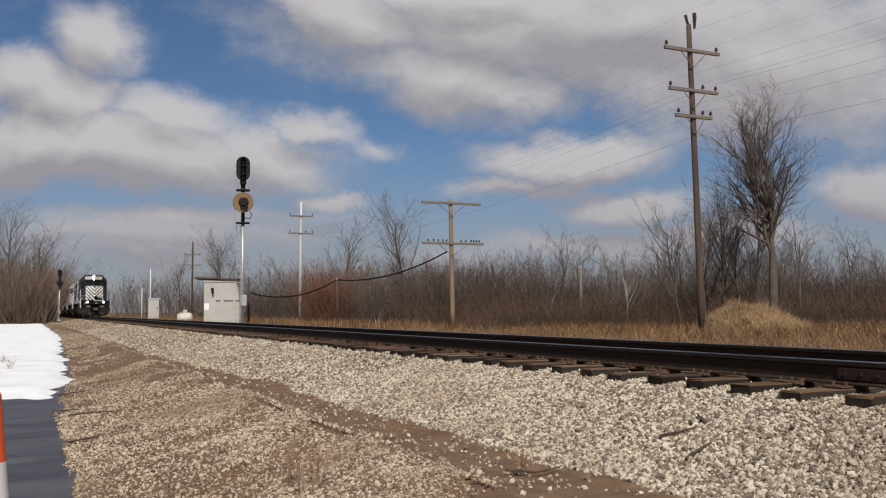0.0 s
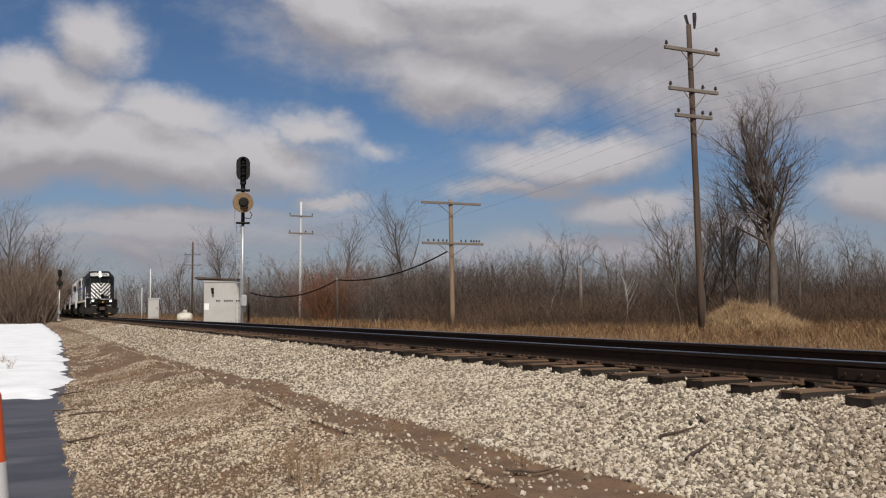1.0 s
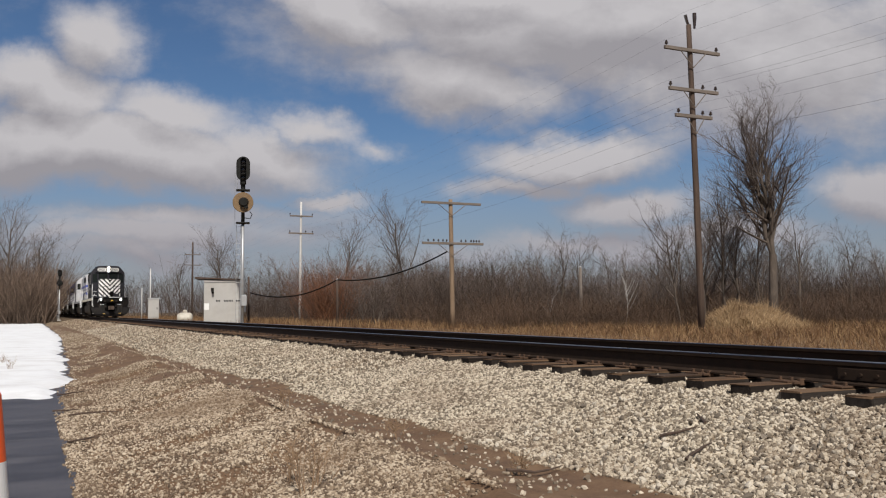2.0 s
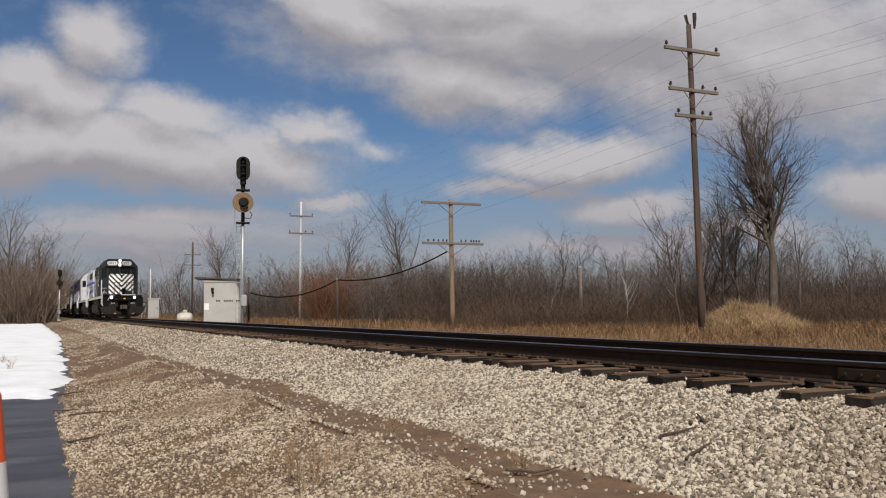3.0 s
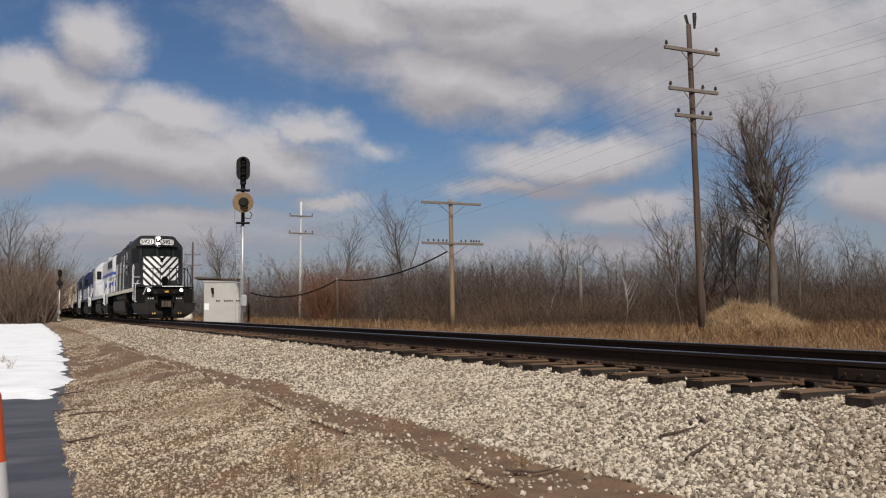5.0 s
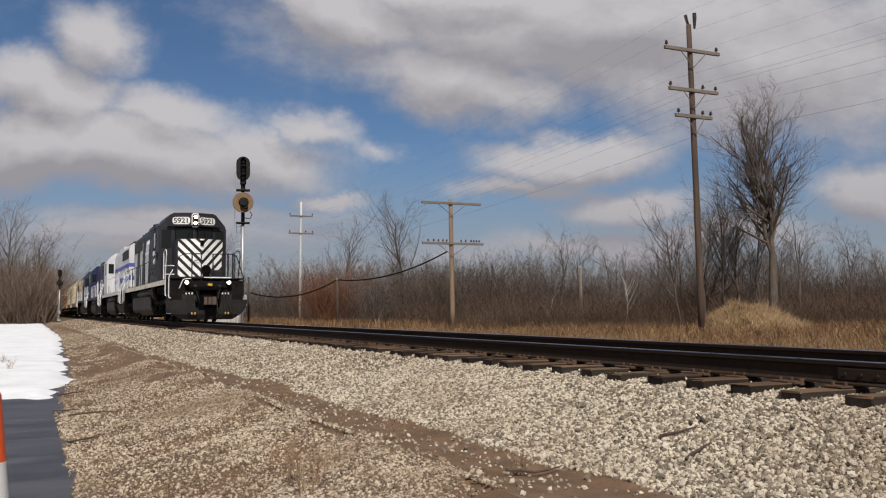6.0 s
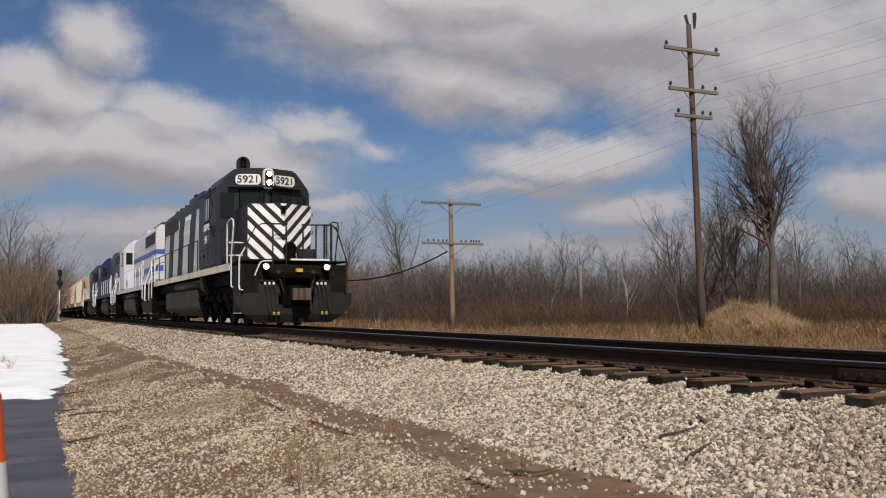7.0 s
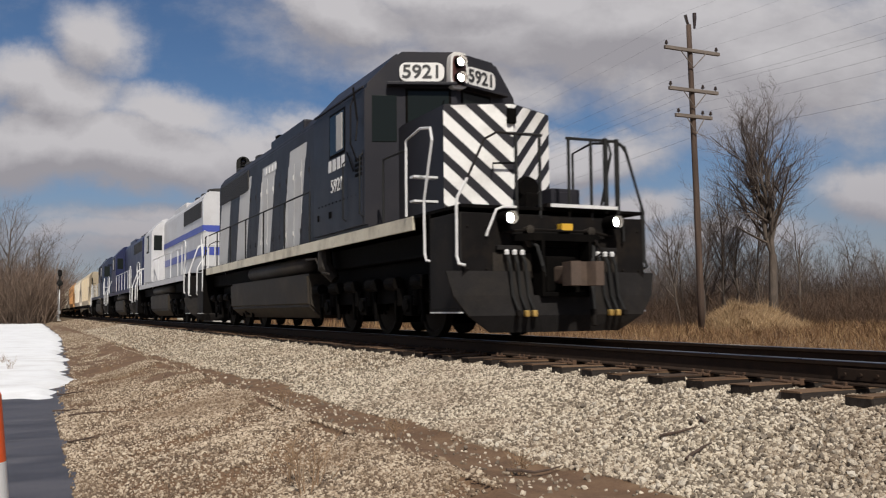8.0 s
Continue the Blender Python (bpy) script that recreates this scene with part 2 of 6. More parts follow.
M_TIE_TOP = surface("rust_dusted_tie_top", [(0.038, 0.020, 0.010), (0.088, 0.047, 0.022), (0.15, 0.09, 0.048)], scale=3, fine=40, rough=0.9, bump=0.6, per_object=0.35, stretch=(0.5, 6, 6))
M_RAIL = surface("rusted_rail_steel", [(0.018, 0.012, 0.009), (0.04, 0.025, 0.017)], scale=8, fine=90, rough=0.85, bump=0.2)
M_RAIL.node_tree.nodes["Principled BSDF"].inputs["Specular IOR Level"].default_value = 0.15
M_RAILTOP = surface("polished_rail_head", [(0.30, 0.29, 0.28), (0.42, 0.41, 0.40)], scale=3, fine=40, rough=0.3, metal=1.0, bump=0.05)
M_PLATE = surface("rusty_plate", [(0.045, 0.024, 0.014), (0.11, 0.058, 0.03)], scale=10, fine=80, rough=0.85, bump=0.4)
M_GRASS = surface("dead_grass", [(0.075, 0.036, 0.016), (0.155, 0.082, 0.036), (0.26, 0.165, 0.08)], scale=0.25, fine=3, rough=0.9, bump=0, per_island=0.5)
M_TWIG = surface("bare_twigs", [(0.026, 0.0165, 0.0115), (0.05, 0.032, 0.023), (0.085, 0.056, 0.041)], scale=0.2, fine=3, rough=0.9, bump=0, per_island=0.5)
M_RUSSET = surface("russet_leaves", [(0.12, 0.05, 0.025), (0.22, 0.095, 0.045)], scale=0.5, fine=4, rough=0.9, bump=0, per_island=0.5)
M_BARK = surface("grey_bark", [(0.045, 0.034, 0.027), (0.09, 0.07, 0.056), (0.15, 0.122, 0.098)], scale=3, fine=30, rough=0.9, bump=0.5, stretch=(3, 3, 0.6))


# ---- the ground ----
def smooth(a, b, x):
    t = min(1.0, max(0.0, (x - a) / (b - a)))
    return t * t * (3 - 2 * t)


def lerp_profile(x, rows):
    for (a, za), (b, zb) in zip(rows, rows[1:]):
        if x <= b:
            return za + (zb - za) * max(0.0, (x - a)) / (b - a)
    return rows[-1][1]


PROFILE = [(-3, -0.88), (0.3, -0.87), (0.75, -0.84), (1.6, -0.725), (2.2, -0.61), (2.42, -0.595), (2.68, -0.675), (3.15, -0.69), (3.42, -0.64), (4.75, -0.385), (5.1, -0.318), (5.3, -0.285), (5.5, -0.265), (8.0, -0.265), (8.15, -0.30), (8.6, -0.33), (10.2, -0.52), (60, -0.5)]


def toe_shift(y):
    """How far the foot of the bank has drawn towards the rails."""
    return min(1.2, 0.055 * min(max(0, y - 12), 9) + 0.022 * max(0, y - 21))


def road_edge(y):
    return 0.33 + toe_shift(y) + 0.15 * noise.noise(Vector((y * 0.5, 0, 7))) + 0.06 * noise.noise(Vector((y * 2.1, 0, 3)))


def gully(x, y):
    """Rain channels that run slantwise down the lower bank."""
    g = y - 1.05 * x
    return noise.noise(Vector((g * 0.62, x * 0.22, 12))) + 0.35 * noise.noise(Vector((g * 2.3, x * 0.9, 4)))


def ground_z(x, y):
    wob = 0.08 * noise.noise(Vector((y * 0.16, 3.1, 0))) + 0.07 * noise.noise(Vector((y * 0.6, 8.0, 0)))
    side = smooth(0.2, 1.2, x) * (1 - smooth(4.3, 5.0, x))
    toe = toe_shift(y) * (1 - smooth(1.3, 2.7, x)) if -3 < x < 2.7 else 0.0
    z = lerp_profile(x - toe + wob * side, PROFILE)
    if 0.6 < x < 5.0:
        z += side * (0.035 * noise.noise(Vector((x * 0.9, y * 0.5, 5))) + 0.02 * noise.noise(Vector((x * 2.6, y * 2.2, 1))))
    if 0.5 < x < 2.45 and y < 60:
        z -= 0.07 * side * smooth(0.02, 0.40, gully(x, y)) * smooth(0.5, 1.0, x)
    if x > 10:
        z += 0.06 * noise.noise(Vector((x * 0.15, y * 0.15, 2))) * smooth(10, 14, x)
    return z


def bare_bank(x, y):
    """Worn earth on the bank further along."""
    edge = noise.noise(Vector((x * 1.1, y * 0.30, 21))) + 0.5 * noise.noise(Vector((x * 3, y * 0.9, 6)))
    return 0.9 < x < 2.5 and 15 < y < 40 and edge > 0.02 + 0.5 * (1 - smooth(15, 20, y)) + 0.5 * smooth(30, 40, y)


def dirt_band(x, y):
    """How much of the bench is bare earth."""
    c = 2.95 - 0.10 * noise.noise(Vector((y * 0.2, 1, 1))) - 0.012 * max(0, y - 8)
    w = 0.43 + 0.10 * noise.noise(Vector((y * 0.5, 4, 4))) + 0.16 * noise.noise(Vector((x * 1.6, y * 1.2, 9)))
    return abs(x - c) < w * (1.0 - 0.6 * smooth(14, 26, y)) or bare_bank(x, y)


def ruts(x, y):
    """Earth washed down across the gravel."""
    return 0.5 < x < 2.5 and gully(x, y) > 0.20 - 0.38 * (1 - smooth(0.8, 1.7, x))


def spread(*spans):
    out = []
    for a, b, step in spans:
        n = max(1, round((b - a) / step))
        out += [a + (b - a) * k / n for k in range(n)]
    return out + [spans[-1][1]]


def build_ground():
    xs = spread((-1500, -100, 200), (-100, -10, 15), (-10, -0.3, 0.9), (-0.3, 1.3, 0.03), (1.3, 5.3, 0.08), (5.3, 10.4, 0.35), (10.4, 40, 2), (40, 200, 20), (200, 2500, 300))
    ys = spread((-1500, -60, 240), (-60, 1.5, 4), (1.5, 20, 0.07), (20, 60, 0.5), (60, 200, 5), (200, 2500, 230))
    verts = [(x, y, ground_z(x, y)) for y in ys for x in xs]
    nx = len(xs)
    faces, mats = [], []
    for j in range(len(ys) - 1):
        for i in range(nx - 1):
            a = j * nx + i
            faces.append((a, a + 1, a + 1 + nx, a + nx))
            x, y = (xs[i] + xs[i + 1]) / 2, (ys[j] + ys[j + 1]) / 2
            if x < road_edge(y):
                mats.append(1 if x > -4 else 2)
            elif x < 9.4:
                mats.append(3 if (dirt_band(x, y) or ruts(x, y)) and y < 90 else 0)
            else:
                mats.append(2)
    me = fast_mesh("ground", verts, faces, M_GRAVEL, smooth=True)
    for m_ in (M_ASPHALT, M_FIELD, M_DIRT):
        me.materials.append(m_)
    me.polygons.foreach_set("material_index", mats)
    return tagged(new("ground", me), "gravel railway embankment with bare earth, asphalt edge and dry field", "ground", kind="structure")


ground = build_ground()


def build_snow():
    xs = spread((-60, -8, 4), (-8, -1, 0.4), (-1, 3.6, 0.06))
    ys = spread((13, 30, 0.16), (30, 90, 0.8), (90, 260, 5))
    verts = []
    for y in ys:
        for x in xs:
            edge = road_edge(y) + 0.02 + 0.22 * noise.noise(Vector((y * 0.35, 2, 2))) + 0.18 * noise.noise(Vector((x, y * 1.3, 4)))
            front = 14.5 + 0.7 * noise.noise(Vector((x * 0.9, 0, 6))) + 0.35 * noise.noise(Vector((x * 3, 0, 1)))
            d = min((edge - x) * 0.5, (y - front) * 0.12, (260 - y) * 0.1)
            t = 0.11 * smooth(-0.02, 0.22, d) + 0.02 * noise.noise(Vector((x * 1.5, y * 0.8, 3)))
            verts.append((x, y, max(ground_z(min(x, 0.4), y), ground_z(x, y)) - 0.03 + (t if d > -0.02 else min(t, 0.0) - 0.03)))
    nx = len(xs)
    faces = [(j * nx + i, j * nx + i + 1, (j + 1) * nx + i + 1, (j + 1) * nx + i) for j in range(len(ys) - 1) for i in range(nx - 1)]
    return tagged(new("snow_cover", fast_mesh("snow_cover", verts, faces, M_SNOW, smooth=True)), "old white snow lying on the roadside", "snow", kind="stuff")


build_snow()


# ---- track ----
def build_track():
    # rails, with foot, web and head
    for sg, word in ((-1, "near"), (1, "far")):
        rail = new("rail")
        bm = bmesh.new()
        prism(bm, [(-0.07, -0.186), (0.07, -0.186), (0.07, -0.174), (0.012, -0.158), (0.009, -0.05), (0.034, -0.036), (0.037, -0.006), (-0.037, -0.006), (-0.034, -0.036), (-0.009, -0.05), (-0.012, -0.158), (-0.07, -0.174)], "y", -30, 420)
        part("rail_body", bm, M_RAIL, rail)
        bm = bmesh.new()
        prism(bm, [(-0.034, -0.008), (0.034, -0.008), (0.030, 0.0), (-0.030, 0.0)], "y", -30, 420)
        part("running_surface", bm, M_RAILTOP, rail, "bright worn steel running surface")
        # a joint bar with bolts on the near rail
        if sg < 0:
            bm = bmesh.new()
            box(bm, -0.032, -0.009, 4.2, 5.1, -0.155, -0.055, 0.008)
            for k in range(6):
                lathe(bm, [(0.016, -0.05), (0.016, -0.032)], "x", (0, 4.275 + 0.15 * k, -0.105), 6)
            part("joint_bar", bm, M_RAIL, rail)
        rail.matrix_basis = pose(TC + sg * HALF_GAUGE, 0, 0)
        tagged(rail, "rusty steel rail with polished head on wooden ties", "rail", "rails of the track")
    rng = random.Random(4)
    bodies = []
    for k in range(5):
        bm = bmesh.new()
        box(bm, -1.372, 1.372, -0.115, 0.115, -0.20, 0.0, 0.012)
        for v in bm.verts:
            v.co += Vector((rng.uniform(-0.012, 0.012), rng.uniform(-0.007, 0.007), rng.uniform(-0.008, 0.004)))
        for f_ in bm.faces:
            f_.material_index = 1 if f_.calc_center_median().z > -0.02 else 0
        bodies.append(mesh_of("tie", bm, [M_TIE, M_TIE_TOP]))
    bm = bmesh.new()
    box(bm, -0.18, 0.18, -0.095, 0.095, 0.0, 0.016, 0.004)
    for x in (-0.10, 0.10):
        for y in (-0.06, 0.06):
            box(bm, x - 0.012, x + 0.012, y - 0.012, y + 0.012, 0.014, 0.045, 0.004)
    plate = mesh_of("tie_plate", bm, M_PLATE)
    bm = bmesh.new()
    box(bm, -0.03, 0.03, -0.035, 0.0, 0.0, 0.055, 0.006)
    box(bm, -0.09, 0.0, -0.03, -0.005, 0.01, 0.035, 0.006)
    anchor = mesh_of("rail_anchor", bm, M_PLATE)
    first = 6.70 - 14 * TIE_GAP
    for i in range(150):
        y = first + i * TIE_GAP
        t = new("tie", bodies[i % 5])
        t.matrix_basis = pose(TC + rng.uniform(-0.05, 0.05), y + rng.uniform(-0.03, 0.03), -0.202, 0, rng.uniform(-0.3, 0.3), rng.uniform(-1.2, 1.2))
        tagged(t, "dark weathered creosoted wooden tie bedded in gravel", "railway tie", "ties under the rails")
        if i < 70:
            for sg in (-1, 1):
                part("tie_plate", plate, None, t, at=pose(sg * HALF_GAUGE, 0, 0))
                if i % 2 == 0 and i < 50:
                    part("rail_anchor", anchor, None, t, at=pose(sg * HALF_GAUGE - 0.07, -0.12, -0.02))
    # distant ties in one piece
    bm = bmesh.new()
    for i in range(150, 600):
        y = first + i * TIE_GAP
        box(bm, TC - 1.37, TC + 1.37, y - 0.11, y + 0.11, -0.38, -0.205)
    tagged(part("distant_ties", bm, M_TIE), "dark wooden ties far along the track", "railway ties", kind="stuff")


build_track()


# ---- roadside things ----
M_POLE = surface("weathered_pole_wood", [(0.03, 0.0185, 0.0135), (0.064, 0.041, 0.030), (0.11, 0.075, 0.056)], scale=2, fine=30, rough=0.9, bump=0.6, stretch=(5, 5, 0.4))
M_POLE_TAN = surface("tan_pole_wood", [(0.12, 0.08, 0.05), (0.20, 0.138, 0.089), (0.27, 0.197, 0.135)], scale=2, fine=30, rough=0.9, bump=0.5, stretch=(5, 5, 0.4))
M_POLE_PALE = surface("pale_pole", [(0.42, 0.41, 0.40), (0.58, 0.57, 0.55)], scale=2, fine=20, rough=0.7, bump=0.2)
M_ARM = surface("grey_arm_wood", [(0.09, 0.072, 0.06), (0.20, 0.168, 0.145)], scale=3, fine=40, rough=0.9, bump=0.5, stretch=(0.5, 4, 4))
M_PORCELAIN = surface("dark_insulator", [(0.02, 0.015, 0.013), (0.05, 0.035, 0.03)], rough=0.25, bump=0)
M_WIRE = surface("dark_wire", [(0.05, 0.05, 0.053), (0.10, 0.10, 0.104)], rough=0.6, bump=0)
M_HOSE_BLACK = surface("black_cable_sheath", [(0.006, 0.006, 0.006), (0.012, 0.011, 0.011)], rough=0.8, bump=0)
M_HOSE_BLACK.node_tree.nodes["Principled BSDF"].inputs["Specular IOR Level"].default_value = 0.1
M_GALV = surface("galvanised_steel", [(0.34, 0.35, 0.36), (0.48, 0.49, 0.50)], scale=5, fine=40, rough=0.5, metal=0.6, bump=0.1, stain=(0.25, 0.17, 0.11), stain_scale=1.5, stain_amount=0.3)
M_BLACK = surface("signal_black", [(0.008, 0.008, 0.0048), (0.022, 0.021, 0.022)], scale=4, rough=0.5, bump=0.1)
M_BLACK.node_tree.nodes["Principled BSDF"].inputs["Specular IOR Level"].default_value = 0.12
M_TARGET = surface("faded_tan_target", [(0.13, 0.080, 0.04), (0.21, 0.138, 0.07)], scale=3, fine=30, rough=0.8, bump=0.15, stain=(0.10, 0.05, 0.025), stain_scale=2, stain_amount=0.6)
M_HUT = surface("hut_grey_paint", [(0.34, 0.33, 0.315), (0.43, 0.42, 0.40)], scale=1.5, fine=30, rough=0.55, bump=0.1, stain=(0.32, 0.29, 0.25), stain_scale=0.9, stain_amount=0.5)
M_LENS_DARK = surface("dark_lens", [(0.01, 0.01, 0.012), (0.03, 0.02, 0.02)], rough=0.15, bump=0)
M_WHITE = surface("white_paint", [(0.66, 0.66, 0.65), (0.78, 0.78, 0.77)], scale=3, fine=30, rough=0.5, bump=0.05)
M_ORANGE = surface("orange_plastic", [(0.72, 0.085, 0.012), (0.82, 0.12, 0.02)], scale=3, fine=30, rough=0.45, bump=0.05)
M_LETTER = surface("black_lettering", [(0.02, 0.02, 0.022), (0.035, 0.035, 0.035)], rough=0.6, bump=0)


def insulator(bm, x, y, z, s=1.0):
    lathe(bm, [(0.02 * s, 0), (0.02 * s, 0.08 * s), (0.09 * s, 0.09 * s), (0.10 * s, 0.16 * s), (0.06 * s, 0.20 * s), (0.08 * s, 0.23 * s), (0.04 * s, 0.30 * s)], "z", (x, y, z), 8)


def utility_pole(base, height, r0, r1, arms, wood, lean=(0, 0), turn=0, label="", braces=True, top_pin=False):
    """arms: (height, length, offset, [insulator places])."""
    pole = new("utility_pole")
    bm = bmesh.new()
    n = 7
    tube(bm, [(lean[0] * (k / n) ** 1.3, lean[1] * k / n, height * k / n) for k in range(n + 1)], [r0 + (r1 - r0) * k / n for k in range(n + 1)], 12)
    part("shaft", bm, wood, pole, smooth=True)
    for h_, ln, off, ins in arms:
        k = h_ / height
        cx = lean[0] * k ** 1.3
        bm = bmesh.new()
        box(bm, -ln / 2 + off, ln / 2 + off, -0.16, -0.05, -0.06, 0.06, 0.012)
        arm = part("crossarm", bm, M_ARM, pole, at=pose(cx, 0, h_, 0, 0, turn))
        if ins:
            for i_ in ins:
                bm = bmesh.new()
                insulator(bm, i_, -0.10, 0.06, 0.62 if abs(ln) < 3 else 0.5)
                part("insulator", bm, M_PORCELAIN, arm, "dark porcelain insulator")
        if braces:
            bm = bmesh.new()
            for sg in (-1, 1):
                tube(bm, [(sg * ln * 0.24 + off * 0.5, -0.17, -0.05), (0, -0.17, -0.62)], 0.018, 5)
            part("brace", bm, M_ARM, arm)
    if top_pin:
        bm = bmesh.new()
        tube(bm, [(-0.12, 0, height - 0.2), (-0.26, 0, height + 0.1), (-0.34, 0, height + 0.34)], [0.03, 0.05, 0.06], 8)
        tube(bm, [(0.06, 0, height - 0.1), (0.08, 0, height + 0.25), (0.08, 0, height + 0.46)], [0.04, 0.07, 0.07], 8)
        part("arrester", bm, M_PORCELAIN, pole, "grey arrester fuses on the pole top")
    pole.matrix_basis = pose(*base)
    return tagged(pole, label, "utility pole")


# the tall pole line runs beside the track
PL_X = 21.0
utility_pole((PL_X + 0.16, 24.0, -0.55), 11.0, 0.125, 0.088, [(10.04, 2.45, 0.02, (-1.12, 1.12)), (8.61, 2.18, 0.0, (-1.02, 0.42, 1.0)), (7.68, 1.62, -0.05, (-0.72, 0.36, 0.72))], M_POLE, lean=(-0.20, 0), turn=0, label="tall weathered brown wooden utility pole with three crossarms", top_pin=True)
utility_pole((PL_X, 74.0, -0.5), 10.4, 0.12, 0.09, [(9.15, 2.0, 0.0, (-1.0, 1.0)), (7.65, 2.2, 0.0, (-1.0, 0.4, 1.0))], M_POLE_PALE, lean=(0.1, 0), turn=0, label="pale grey utility pole with two thin crossarms", braces=False)
utility_pole((PL_X, 130.0, -0.5), 11.0, 0.16, 0.11, [(9.2, 2.2, 0.0, (-1.0, 1.0)), (7.7, 2.4, 0.0, (-1.1, 1.0))], M_POLE, label="distant brown utility pole in scrub", braces=False)
utility_pole((18.85, 39.2, -0.5), 6.4, 0.125, 0.10, [(6.2, 3.25, 0.0, ()), (4.2, 3.35, 0.05, (0.5, 0.75, 1.05, 1.2, 1.35, 1.5, -1.3, -1.0, -0.75, -0.5, -0.3))], M_POLE_TAN, lean=(-0.05, 0), turn=0, label="tan wooden pole with two long crossarms and hanging cable")


def wires():
    spans = [(-1.02, 10.25, 0.0035), (1.02, 10.25, 0.0035), (-0.05, 11.4, 0.0035), (-0.95, 8.82, 0.0048), (0.40, 8.82, 0.0048), (0.92, 8.82, 0.0048), (-0.66, 7.85, 0.005), (0.66, 7.85, 0.005), (0.1, 6.9, 0.007)]
    for off, z, r in spans:
        bm = bmesh.new()
        pts = []
        for y0, y1, za, zb in ((-26.0, 24.0, z - 0.5, z - 0.5), (24.0, 74.0, z - 0.5, z - 1.3), (74.0, 130, z - 1.3, z - 1.3)):
            n = 14
            for k in range(n + (y1 == 130)):
                t = k / n
                pts.append((PL_X + off - (0.15 if y0 == 24.0 else 0) * (1 - t), y0 + (y1 - y0) * t, za + (zb - za) * t - 2.4 * t * (1 - t)))
        tube(bm, pts, r * 0.56, 5)
        tagged(part("overhead_wire", bm, M_WIRE), "thin dark overhead wire strung between poles", "wire", "overhead wires")


wires()


def small_post(base, height, r, wood, label):
    p = new("post")
    bm = bmesh.new()
    tube(bm, [(0, 0, 0), (0.01, 0, height * 0.5), (0, 0, height)], [r, r * 0.95, r * 0.85], 8)
    part("shaft", bm, wood, p, smooth=True)
    bm = bmesh.new()
    lathe(bm, [(r * 0.9, 0), (r * 1.05, 0.02), (r * 0.3, 0.07)], "z", (0, 0, height - 0.02), 8)
    part("cap", bm, M_GALV, p)
    p.matrix_basis = pose(*base)
    return tagged(p, label, "post")


small_post((15.8, 48.0, -0.52), 2.75, 0.075, M_POLE, "short brown wooden post carrying a cable")
small_post((26.0, 38.6, -0.5), 3.1, 0.09, M_ARM, "short pale grey post in the scrub")
small_post((12.0, 53.6, -0.52), 3.1, 0.07, M_POLE, "thin dark wooden post beside the hut")
small_post((11.0, 94.0, -0.5), 5.4, 0.07, M_POLE_PALE, "thin pale post beside the track")
small_post((11.0, 101.5, -0.5), 3.6, 0.06, M_POLE_PALE, "short thin pale post beside the track")


def hanging_cable():
    bm = bmesh.new()
    a, b, c = Vector((18.55, 39.1, 3.3)), Vector((15.8, 48.0, 2.2)), Vector((11.3, 50.0, 1.5))
    pts = [a + (b - a) * (k / 14) - Vector((0, 0, 1.9 * (k / 14) * (1 - k / 14))) for k in range(14)]
    pts += [b + (c - b) * (k / 14) - Vector((0, 0, 2.2 * (k / 14) * (1 - k / 14))) for k in range(15)]
    tube(bm, pts, 0.035, 6)
    tagged(part("hanging_cable", bm, M_HOSE_BLACK), "thick black cable sagging from pole to hut", "cable")


hanging_cable()


